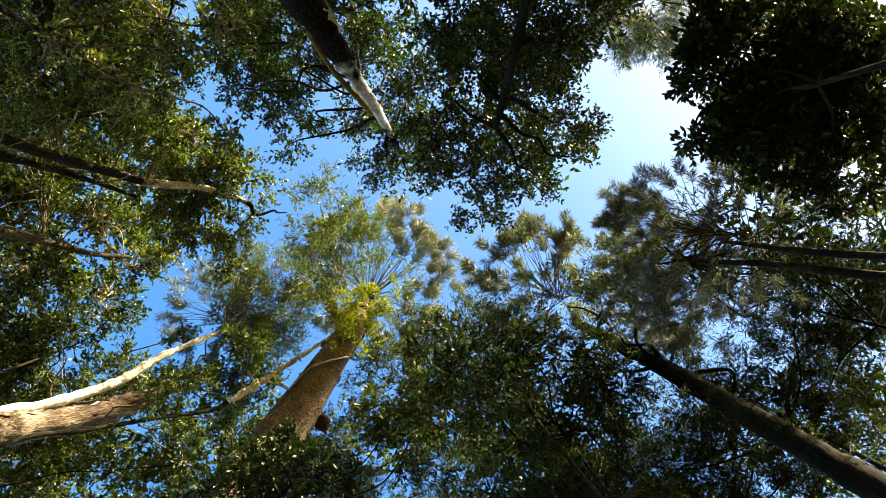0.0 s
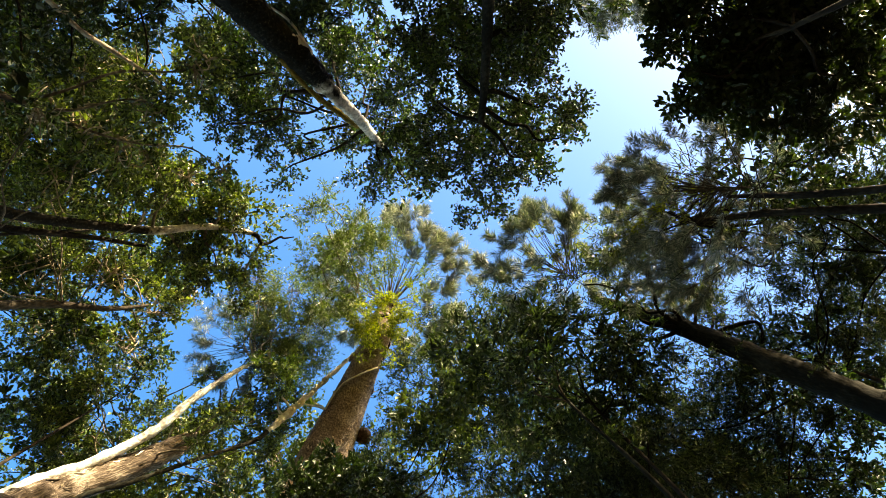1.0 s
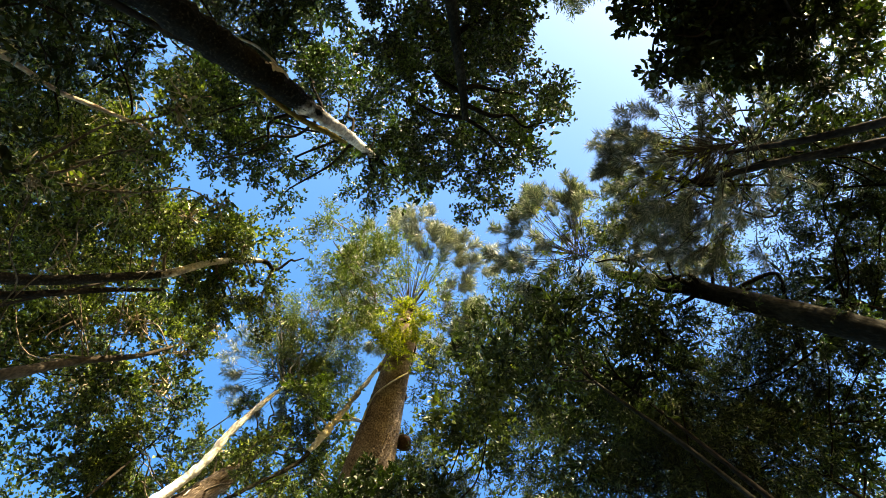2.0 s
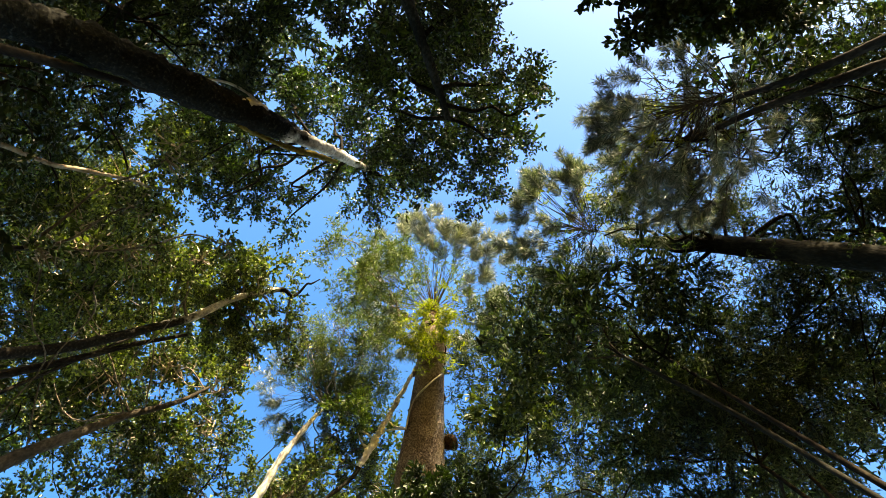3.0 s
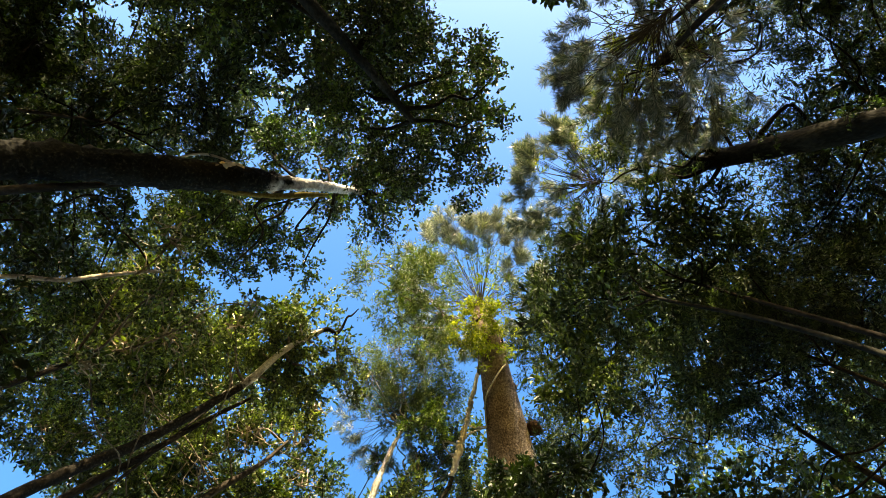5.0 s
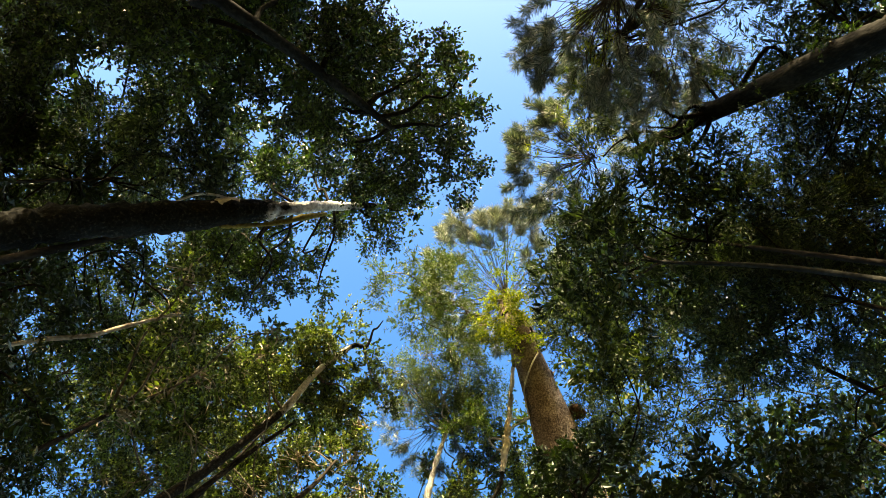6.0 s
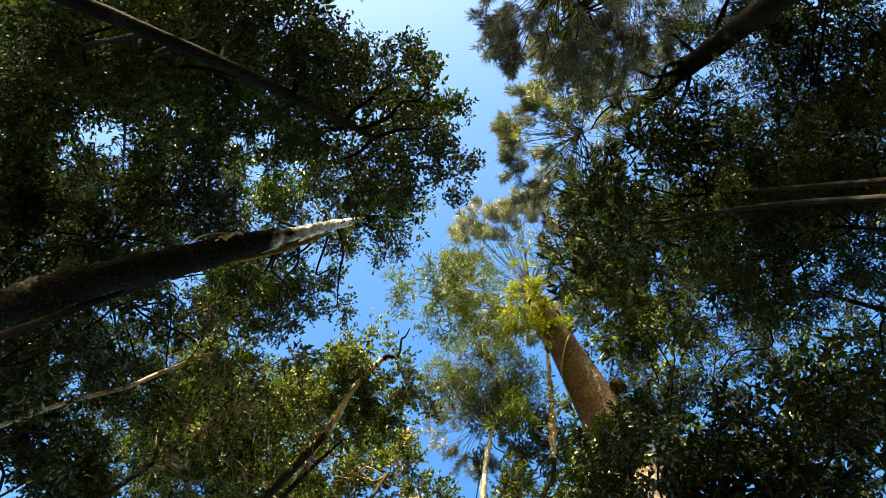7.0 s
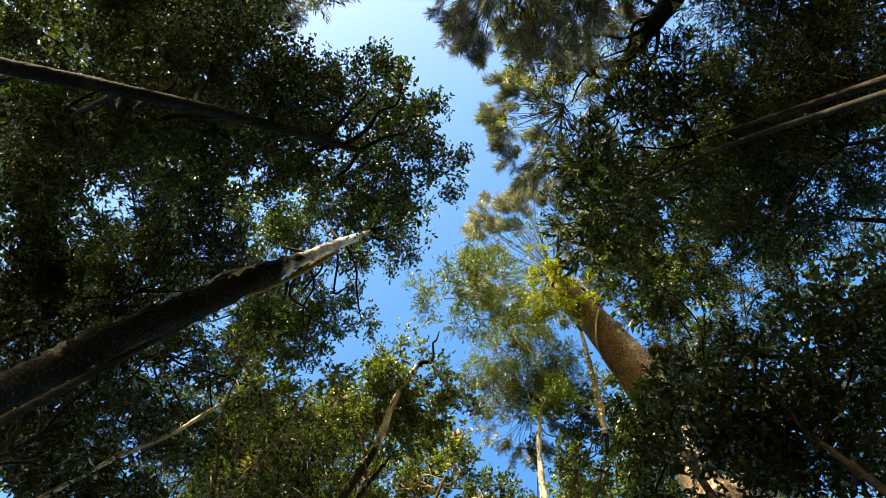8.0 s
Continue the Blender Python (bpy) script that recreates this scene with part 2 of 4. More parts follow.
def foliage(boughs, cover, length, width, per_twig, twig, seed, droop=0.25, inner=1.3, scale=(1.9, 2.0), full=False):
    """A leafy mass: real leaves outside, larger and denser ones deep within."""
    core = [(x, y, z + 0.1 * r, r * 0.72) for x, y, z, r in boughs]
    return joined([sprays(boughs, cover, length, width, per_twig, twig, seed, droop, 0.25, full),
                   sprays(core, inner, length * scale[0], width * scale[1], 5, twig, seed + 500, droop, 0.0)])


def twigs(boughs, count, radius, seed, root=None):
    """Thin bare twigs within the boughs."""
    rng = np.random.default_rng(seed)
    out = []
    for x, y, z, r in boughs:
        c = np.array((x, y, z))
        for _ in range(count):
            d = unit(rng.normal(size=3))
            a = c + unit(rng.normal(size=3)) * r * 0.3 if root is None else np.array(root) * 0.3 + c * 0.7
            b = c + d * r * rng.uniform(0.6, 1.0)
            m = (a + b) / 2 + rng.normal(size=3) * r * 0.15
            out.append(tube(smooth_line([(*a, radius * 1.6), (*m, radius), (*b, radius * 0.4)], 4), 4, 0, 1))
    return joined(out)


def limb_between(start, end, r0, r1, rng, sag=0.12):
    a, b = np.array(start[:3]), np.array(end[:3])
    span = np.linalg.norm(b - a)
    pts = [(*a, r0)]
    for s in (0.3, 0.55, 0.8):
        pts.append((*(a + (b - a) * s + rng.normal(size=3) * span * sag * 0.5), r0 + (r1 - r0) * s))
    pts.append((*b, r1))
    return smooth_line(pts, 5)


def to_ground(trunk, lean=0.25):
    """Carries a trunk's line on down to the ground, easing upright, with a flare at the foot."""
    p = [tuple(q) for q in trunk]
    a, b = np.array(p[-2]), np.array(p[-1])
    slope = (b[:2] - a[:2]) / (a[2] - b[2] + 1e-6)
    z, at, r, steps = b[2], b[:2].copy(), b[3], 4
    for k in range(steps):
        dz = b[2] / steps
        slope = slope * lean
        at = at + slope * dz
        z -= dz
        r *= 1.06 if k < steps - 1 else 1.35
        p.append((*at, z - (0.15 if k == steps - 1 else 0), r))
    return p


def tree(name, label, trunk, bark, group="forest trees", sides=14, rough=0.03, seed=1, steps=10, bole_label="", rings=0.0):
    """A tree's Empty at the foot of its trunk, and the trunk."""
    line = to_ground(trunk)
    base = (line[-1][0], line[-1][1], 0.0)
    ob = thing(name, base, label, "tree", group)
    path = smooth_line(line, steps)
    if rings:
        # flanges left by shed boughs, closest and sharpest near the top
        run = np.concatenate([[0], np.cumsum(np.linalg.norm(np.diff(path[:, :3], axis=0), axis=1))])
        gaps = np.cumsum(np.random.default_rng(seed).uniform(0.12, 0.55, 40))
        nth = np.searchsorted(gaps, run)
        since = run - np.where(nth > 0, gaps[nth.clip(1, 39) - 1], 0)
        path[:, 3] *= 1 + rings * np.exp(-since / 0.12) * np.exp(-run / 4.0) - 0.3 * rings
    v, f = tube(path, sides, rough, seed)
    part("trunk", v, f, bark, ob, bole_label, True)
    return ob


def limbs(ob, trunk, boughs, bark, seed, r0=0.09, r1=0.02):
    """A limb from the trunk to each bough."""
    rng = np.random.default_rng(seed)
    t = smooth_line(trunk, 8)
    for b in boughs:
        c = np.array(b[:3])
        gap = np.linalg.norm(t[:, :3] - c + (0, 0, 1.2), axis=1) + (t[:, 2] > c[2] + 0.5) * 3
        s = t[gap.argmin()]
        v, f = tube(limb_between(s, c, min(r0, s[3] * 0.8), r1, rng), 6, 0.04, seed)
        part("limb", v, f, bark, ob, "", True)


def brush_crown(hub, count, reach, rise, needle, seed, tuft=0.5, depth=2.0, open_side=2.0, toward=None):
    """Araucaria boughs: bare arched branches from the upper trunk, each ending in a mop of stiff narrow leaves; the open side of the crown reaches out farthest."""
    rng = np.random.default_rng(seed)
    wood, green = [], []
    hub = np.array(hub[:3])
    toward = math.atan2(-hub[1], -hub[0]) if toward is None else toward
    for k in range(count):
        turn = rng.normal() * open_side * 0.55
        if k % 5 == 0:
            turn = rng.uniform(-math.pi, math.pi)
        a = toward + turn
        level = rng.uniform(0, 1)
        length = reach * (1 - 0.42 * min(abs(turn) / 2.2, 1.2)) * (rng.uniform(0.80, 1.05) if rng.uniform() < 0.8 else rng.uniform(0.45, 0.8))
        out = np.array((math.cos(a), math.sin(a), 0))
        side = np.array((-math.sin(a), math.cos(a), 0)) * rng.normal() * 0.10
        start = hub - (0, 0, level * depth)
        up = rise * length * rng.uniform(0.6, 1.3)
        pts = [start, start + out * length * 0.35 + (0, 0, up * 0.2), start + (out + side) * length * 0.72 + (0, 0, up * 0.55), start + (out + side * 2) * length + (0, 0, up)]
        line = smooth_line([(*p, r) for p, r in zip(pts, np.array((0.024, 0.017, 0.012, 0.006)) * (0.3 + 0.11 * reach))], 6)
        wood.append(tube(line, 5, 0, k))
        tips = [(line, 1.0)]
        # side shoots near the end, each with a mop of its own
        for _ in range(rng.integers(0, 2)):
            s = line[int(len(line) * rng.uniform(0.55, 0.85))]
            d = unit(out + rng.normal(size=3) * 0.6) * rng.uniform(0.5, 0.9)
            shoot = smooth_line([(*s[:3], 0.014), (*(s[:3] + d * 0.5), 0.010), (*(s[:3] + d + (0, 0, 0.15)), 0.006)], 5)
            wood.append(tube(shoot, 4, 0, k))
            tips.append((shoot, 0.7))
        for path, share in tips:
            m = len(path)
            n = int(330 * tuft * share * rng.uniform(0.6, 1.2))
            run = np.linalg.norm(np.diff(path[:, :3], axis=0), axis=1).sum()
            s = rng.uniform(1 - min(0.95, rng.uniform(0.16, 0.26) * reach * share / run if reach < 3 else rng.uniform(0.5, 0.95) * share / run), 1, n).clip(0.02, 0.999) * (m - 1)
            i = s.astype(int)
            frac = (s - i)[:, None]
            at = path[i, :3] * (1 - frac) + path[np.minimum(i + 1, m - 1), :3] * frac
            along = unit(path[np.minimum(i + 1, m - 1), :3] - path[i, :3])
            heading = along * rng.uniform(0.2, 1.0, (n, 1)) + unit(np.cross(along, rng.normal(size=(n, 3)))) * 0.9
            green.append(leaves(at, heading, needle, needle * 0.065, rng, -0.05, 3.0))
    return joined(wood), joined(green)


# ---- ground ----
N = 60
grid = np.linspace(-1, 1, N + 1)
grid = np.sign(grid) * (np.abs(grid) ** 3 * 900 + np.abs(grid) * 25)
gx, gy = np.meshgrid(grid, grid, indexing="ij")
gz = np.array([[0.10 * noise.noise((a * 0.35, b * 0.35, 0)) - 0.05 for b in grid] for a in grid])
gi, gj = np.meshgrid(np.arange(N), np.arange(N), indexing="ij")
gf = np.stack([gi * (N + 1) + gj, (gi + 1) * (N + 1) + gj, (gi + 1) * (N + 1) + gj + 1, gi * (N + 1) + gj + 1], -1).reshape(-1, 4)
tagged(mesh_object("ground", np.stack([gx, gy, gz], -1).reshape(-1, 3), gf, FLOOR, None, "", True), "brown leaf litter on the forest floor", "ground", kind="structure")

# ---- the tall pine with the sunlit trunk ----
trunk = [(-1.92, 4.00, 33.00, 0.21), (-2.24, 4.18, 31.60, 0.33), (-2.40, 4.69, 30.20, 0.50), (-3.07, 5.72, 30.24, 0.60), (-4.24, 7.45, 29.83, 0.80), (-5.45, 9.17, 28.92, 1.04), (-6.42, 10.50, 26.94, 1.20)]
hero = tree("pine_tree", "tall pine with a sunlit brown ringed trunk and radiating brush crown", trunk, BARK_PINE, sides=30, rough=0.0015, seed=3, steps=40, rings=0.10)
hub = [(-1.93, 4.02, 33.20, 0.26)]
(wv, wf), (lv, lf) = brush_crown(hub[0], 100, 4.8, 0.36, 0.42, 5, 0.9, 1.3, 1.9)
part("branch", wv, wf, BARK_GREY, hero, "bare arched branches", True)
part("crown", lv, lf, BRUSH, hero, "grey-green brushes of stiff narrow leaves")
boughs = [(-2.05, 1.21, 31.00, 0.49), (-1.24, 1.37, 31.00, 0.44), (-0.58, 1.72, 31.00, 0.39), (-0.07, 2.27, 31.00, 0.37), (0.19, 2.93, 31.00, 0.37), (-1.72, 2.39, 31.00, 0.54), (-2.14, 0.52, 31.00, 0.39), (-0.89, 2.72, 31.00, 0.39), (-2.83, 0.61, 31.00, 0.44), (-2.57, 2.68, 31.00, 0.59), (-2.85, 1.84, 31.00, 0.49)]
part("young_crown", *sprays(boughs, 0.7, 0.17, 0.028, 10, 0.5, 9, 0.1), OLIVE, hero, "soft green sprays among the branches")
boughs = [(-1.66, 3.48, 28.40, 0.80), (-2.42, 4.09, 28.40, 0.85), (-3.09, 4.44, 28.40, 0.63), (-1.90, 4.90, 28.40, 0.58), (-2.82, 3.50, 28.40, 0.54), (-1.31, 4.27, 28.40, 0.54), (-1.98, 4.00, 28.40, 0.80), (-1.21, 3.26, 28.40, 0.49), (-3.30, 3.99, 28.40, 0.40), (-2.12, 5.48, 28.40, 0.36), (-3.19, 4.94, 28.40, 0.36)]
part("epiphyte", *sprays(boughs, 1.3, 0.14, 0.04, 10, 0.35, 6, 0.2), YELLOW, hero, "bright yellow-green fronds round the stem")
boughs = [(-3.72, -0.09, 28.00, 0.99), (-3.55, -0.87, 28.00, 0.51), (-3.12, 0.93, 28.00, 0.99), (-4.19, 1.23, 28.00, 0.88), (-3.41, 2.39, 28.00, 0.88), (-2.25, 1.61, 28.00, 0.88), (-2.27, 0.20, 28.00, 0.77), (-1.77, 1.00, 28.00, 0.55), (-0.24, 2.87, 30.00, 0.35), (-0.28, 3.83, 30.00, 0.33), (-3.56, 3.12, 28.00, 0.48), (-4.17, 2.65, 28.00, 0.53)]
limbs(hero, trunk[:3], boughs[:4], BARK_GREY, 7, 0.035)
part("lower_crown", *foliage(boughs, 1.3, 0.16, 0.034, 12, 0.5, 8, 0.25, 0.5), OLIVE, hero, "soft green lower foliage")

# leaf scars and knots stand out of the bark, and a termite nest clings to it
rng = np.random.default_rng(31)
axis = smooth_line(trunk, 30)
for k in range(54):
    p = axis[rng.integers(4, int(len(axis) * 0.8))]
    a = math.atan2(-p[1], -p[0]) + rng.uniform(-1.5, 1.5)
    out = np.array((math.cos(a), math.sin(a), 0))
    size = rng.uniform(0.09, 0.24)
    tilt = rng.uniform(-0.5, 0.5)
    # a lip of bark, and the dark slot under every second one
    for name, mat, drop, shape in (("branch_scar", BARK_PINE, 0.0, (0.5, 1.5, 0.42)), ("scar_slot", BARK_DARK, -0.55, (0.32, 1.25, 0.34)))[:1 + k % 2]:
        bm = bmesh.new()
        bmesh.ops.create_icosphere(bm, subdivisions=2, radius=1.0)
        for q in bm.verts:
            q.co = Vector((q.co.x * size * shape[0], q.co.y * size * shape[1], q.co.z * size * shape[2])) * (1 + 0.3 * noise.noise(q.co * 2 + Vector((k, 0, 0))))
            q.co.rotate(Euler((tilt, 0.5, a)))
        sv = np.array([q.co for q in bm.verts]) + p[:3] + out * p[3] * 0.98 + (0, 0, drop * size)
        sf = np.array([[q.index for q in f.verts] for f in bm.faces])
        bm.free()
        part(name, sv, sf, mat, hero, "", True)
for k in range(7):
    p = axis[int(len(axis) * (0.08 + 0.09 * k))]
    a = math.atan2(-p[1], -p[0]) + rng.uniform(-1.7, 1.7)
    out = np.array((math.cos(a), math.sin(a), 0.35))
    s = p[:3] + out * p[3] * 0.9
    v, f = tube(smooth_line([(*s, 0.07), (*(s + out * 0.12), 0.045), (*(s + out * 0.26 + (0, 0, 0.06)), 0.012)], 4), 7, 0.08, k)
    part("branch_stub", v, f, BARK_PINE, hero, "", True)
spot = [(-3.83, 8.81, 29.63, 0.35)]
nest = thing("termite_nest", spot[0][:3], "dark brown termite nest clinging to the pine trunk", "termite nest")
bm = bmesh.new()
bmesh.ops.create_icosphere(bm, subdivisions=3, radius=spot[0][3])
for q in bm.verts:
    q.co *= 1 + 0.35 * noise.noise(q.co * 3.5) + 0.12 * noise.noise(q.co * 11)
    q.co.z *= 1.25
nv = np.array([q.co for q in bm.verts]) + np.array(spot[0][:3])
nf = np.array([[q.index for q in f.verts] for f in bm.faces])
bm.free()
part("mound", nv, nf, NEST, nest, "", True)

line = to_ground([(-3.40, 5.40, 31.30, 0.05), (-3.86, 5.70, 30.96, 0.07), (-4.78, 6.20, 30.38, 0.09), (-5.40, 6.55, 30.01, 0.10), (-6.00, 6.85, 29.48, 0.12), (-6.55, 7.12, 28.95, 0.14), (-7.18, 7.40, 28.42, 0.12), (-7.78, 7.63, 27.78, 0.08), (-9.53, 7.36, 25.80, 0.08), (-11.27, 7.27, 24.40, 0.08), (-12.57, 7.07, 23.00, 0.09)])
vine = thing("dead_vine", (line[-1][0], line[-1][1], 0), "pale twisted dead vine hanging beside the pine trunk", "vine")
path = smooth_line(line, 14)
v, f = tube(path[:90], 9, 0.16, 4)
part("stem", v, f, BARK_VINE, vine, "", True)
# the shade on the lower stem is put into a darker bark
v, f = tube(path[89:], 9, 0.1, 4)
part("lower_stem", v, f, BARK_DUSKY, vine, "lower stem darkened for shade", True)
turn = np.arange(len(path)) * 0.55
path[:, 0] += np.cos(turn) * path[:, 3] * 0.9
path[:, 1] += np.sin(turn) * path[:, 3] * 0.9
path[:, 3] *= 0.5
v, f = tube(path[:90], 7, 0.12, 6)
part("strand", v, f, BARK_VINE, vine, "", True)
for name, line in (("loop", [(-6.42, 7.25, 29.05, 0.05), (-6.56, 6.83, 29.16, 0.05), (-6.82, 6.53, 29.37, 0.05), (-6.98, 6.66, 29.37, 0.05), (-6.96, 7.03, 29.16, 0.05), (-6.69, 7.23, 28.95, 0.05)]), ("tendril", [(-6.09, 6.97, 29.48, 0.04), (-5.73, 7.12, 29.48, 0.04), (-5.43, 7.28, 29.58, 0.04), (-5.12, 7.49, 29.58, 0.04)]), ("tendril", [(-5.68, 6.82, 29.69, 0.03), (-5.52, 7.12, 29.58, 0.04), (-5.26, 7.29, 29.58, 0.03), (-5.14, 7.52, 29.48, 0.03)]), ("strand", [(-2.76, 6.13, 29.76, 0.035), (-3.13, 6.13, 29.50, 0.035), (-3.62, 6.23, 29.40, 0.035), (-4.25, 6.46, 29.47, 0.035), (-4.68, 6.83, 29.49, 0.035), (-5.15, 7.35, 29.30, 0.035)])):
    v, f = tube(smooth_line(line, 8), 7, 0.06, 5)
    part(name, v, f, BARK_VINE, vine, "", True)

# ---- the leaning tree with the sunlit upper trunk painted pale ----
trunk = [(-0.74, -1.49, 22.60, 0.05), (-1.04, -1.99, 21.90, 0.08), (-1.31, -2.32, 21.20, 0.11), (-1.67, -2.81, 20.30, 0.15), (-2.16, -3.38, 19.40, 0.19), (-2.71, -4.03, 18.20, 0.30), (-3.62, -5.08, 16.80, 0.36), (-4.51, -6.16, 15.20, 0.39), (-5.20, -6.74, 13.60, 0.40)]
boughs = [(-2.25, -2.99, 22.50, 0.84), (-3.92, -2.74, 22.50, 0.84), (-5.11, -3.50, 22.50, 0.96), (-5.53, -4.92, 22.50, 1.04), (-1.65, -1.26, 22.50, 0.70), (-0.57, -0.99, 22.50, 0.70), (-3.94, -4.13, 22.50, 0.87), (-5.62, -3.36, 22.50, 0.53), (-4.10, -1.96, 22.50, 0.49), (-0.65, -3.01, 22.50, 0.70), (-1.48, -4.19, 22.50, 0.78), (-2.25, -5.43, 22.50, 0.87), (-1.25, -2.15, 21.60, 0.50), (-0.95, -1.75, 21.90, 0.55), (-1.75, -2.35, 21.40, 0.40), (-0.80, -2.40, 21.80, 0.50), (-4.37, -5.73, 23.00, 0.86), (-5.32, -4.68, 23.00, 0.80), (-3.22, -6.18, 23.00, 0.71), (-0.68, -4.31, 23.00, 0.86), (-1.63, -5.58, 23.00, 0.75), (-0.36, -2.80, 23.00, 0.71), (-4.15, -3.49, 23.00, 0.57), (-2.77, -9.21, 23.00, 0.80), (-2.10, -7.38, 23.00, 0.75), (-3.55, -10.46, 23.00, 0.98), (-5.68, -11.44, 23.00, 1.07), (-7.38, -11.01, 23.00, 0.80), (-0.95, -8.68, 23.00, 0.86), (-1.64, -5.27, 23.00, 0.64)]
ob = tree("broadleaf_tree", "broadleaf tree with a mossy trunk, white where sunlight is painted on", trunk, BARK_MOSSY_LIT, sides=22, rough=0.06, seed=11, steps=14)
for name, line, bark, label in (("forked_limb", [(-3.30, -4.66, 17.20, 0.14), (-2.83, -4.46, 17.60, 0.13), (-2.58, -4.28, 18.00, 0.12), (-2.50, -4.13, 18.10, 0.08)], BARK_PALE, "broken white fork"), ("mossy_limb", [(-1.73, -2.53, 20.00, 0.05), (-2.10, -2.89, 19.50, 0.08), (-2.52, -3.25, 19.00, 0.07), (-2.89, -3.67, 18.40, 0.06), (-3.19, -4.11, 17.80, 0.07)], MOSS, "limb furred with yellow moss"), ("dead_twig", [(-2.57, -4.44, 18.00, 0.03), (-2.76, -4.86, 18.20, 0.03), (-3.02, -5.23, 18.30, 0.03), (-3.53, -5.65, 18.40, 0.02)], BARK_PALE, "thin curved dead twig")):
    v, f = tube(smooth_line(line, 8), 10, 0.06, 15)
    part(name, v, f, bark, ob, label, True)
limbs(ob, trunk, boughs[:12], BARK_DARK, 12, 0.05)
part("crown", *foliage(boughs, 1.9, 0.112, 0.056, 8, 0.4, 13, 0.25, 1.0, (1.4, 1.4)), BROAD, ob, "dark glossy leaves")

# ---- the dark overhanging tree ----
trunk = [(1.20, -1.90, 17.50, 0.07), (1.24, -2.70, 16.30, 0.10), (1.26, -4.06, 14.50, 0.12), (1.20, -5.46, 12.80, 0.13), (1.12, -6.46, 11.30, 0.14)]
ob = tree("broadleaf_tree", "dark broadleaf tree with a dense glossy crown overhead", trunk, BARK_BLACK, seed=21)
low, high = [(2.01, -6.40, 16.12, 1.45), (1.58, -4.16, 16.12, 1.21), (0.50, -8.31, 16.12, 1.45), (2.17, -9.41, 16.12, 1.33), (2.99, -5.46, 16.12, 1.21), (0.76, -10.21, 16.12, 1.33), (0.05, -6.72, 16.12, 1.09), (2.84, -3.97, 15.67, 0.70), (2.21, -3.56, 16.72, 0.76)], [(0.54, -4.48, 18.72, 1.14), (1.88, -4.09, 17.66, 1.07), (0.34, -2.91, 19.38, 1.19), (1.73, -2.70, 18.86, 1.44), (2.64, -2.03, 17.55, 0.80), (1.12, -1.32, 19.61, 1.42), (2.30, -0.97, 18.68, 0.92), (0.04, -1.04, 20.14, 0.70), (2.76, -3.54, 16.88, 0.51), (1.42, -0.04, 19.92, 0.68), (3.03, -1.25, 17.67, 0.54), (3.39, -1.76, 17.31, 0.36), (0.72, -3.81, 18.89, 1.30), (2.34, -3.18, 18.38, 0.98)]
# boughs added towards the sun to shade the leaning tree's lower trunk
high += [(0.97, -7.12, 20.87, 0.90), (0.74, -8.06, 20.41, 1.00), (0.25, -8.60, 19.61, 1.10), (-0.19, -9.22, 18.81, 1.20), (-0.57, -9.62, 17.91, 1.20), (-1.01, -10.00, 17.11, 1.30)]
low_boughs = low[:7] + [(-1.4, -11.5, 18.0, 1.2), (-2.8, -11.1, 18.0, 1.2), (0.0, -12.1, 18.0, 1.2), (-3.6, -9.9, 18.0, 1.1), (0.6, -9.6, 18.5, 1.2)]
overhang, underside = np.mean(np.array(high[:14]), axis=0), np.mean(np.array(low), axis=0)
limbs(ob, trunk, low[::2] + high[::2], BARK_BLACK, 22, 0.07)
part("crown", *foliage(high, 1.8, 0.097, 0.048, 8, 0.4, 23, 0.25, 0.9, (1.8, 1.8), True), BROAD, ob, "dark glossy leaves")
part("lower_crown", *foliage(low, 2.2, 0.110, 0.054, 8, 0.4, 24), BROAD, ob, "shaded lower leaves")

# ---- far trees behind ----
boughs = [(-5.06, -9.65, 19.00, 1.45), (-3.47, -8.24, 19.00, 1.30), (-1.91, -7.23, 19.00, 1.16), (-6.05, -7.55, 19.00, 1.16), (-4.04, -7.08, 19.00, 1.16), (-2.74, -5.73, 19.00, 1.01), (-3.00, -4.49, 19.00, 0.87), (-2.60, -7.05, 19.00, 1.16), (-6.55, -9.19, 19.00, 1.30)]
c = np.mean(np.array(boughs), axis=0)
trunk = [(c[0], c[1], c[2], 0.03), (c[0] - 1.2, c[1] - 1.0, c[2] * 0.7, 0.05), (c[0] - 2.2, c[1] - 2.0, c[2] * 0.4, 0.07)]
ob = tree("conifer_tree", "far conifer with fine dark foliage", trunk, BARK_DARK, seed=31)
limbs(ob, trunk, boughs, BARK_DARK, 32, 0.07)
part("crown", *foliage(boughs, 1.6, 0.19, 0.038, 10, 0.6, 33), NEEDLE, ob)

# ---- the forked trees with sunlit stems ----
trunk = [(-4.87, 0.15, 27.14, 0.02), (-5.19, 0.14, 26.94, 0.035), (-5.31, 0.07, 26.73, 0.04), (-5.70, 0.21, 26.53, 0.05), (-5.94, 0.17, 26.32, 0.07), (-6.16, -0.22, 26.23, 0.09), (-7.54, -0.71, 25.64, 0.11), (-8.99, -0.83, 25.03, 0.14), (-10.12, -1.16, 24.27, 0.14), (-11.59, -1.72, 22.28, 0.16), (-12.45, -2.40, 20.08, 0.17), (-12.97, -2.85, 17.66, 0.18)]
boughs = [(-6.27, -1.00, 26.00, 1.15), (-8.00, -1.53, 26.00, 1.42), (-6.57, 0.61, 26.00, 0.81), (-8.28, -2.49, 25.00, 0.95), (-7.57, 0.88, 26.00, 1.02), (-8.70, 0.01, 26.00, 1.42), (-7.02, 1.84, 26.00, 0.71), (-9.13, -2.41, 26.00, 1.42), (-6.78, -1.69, 26.00, 0.74)]
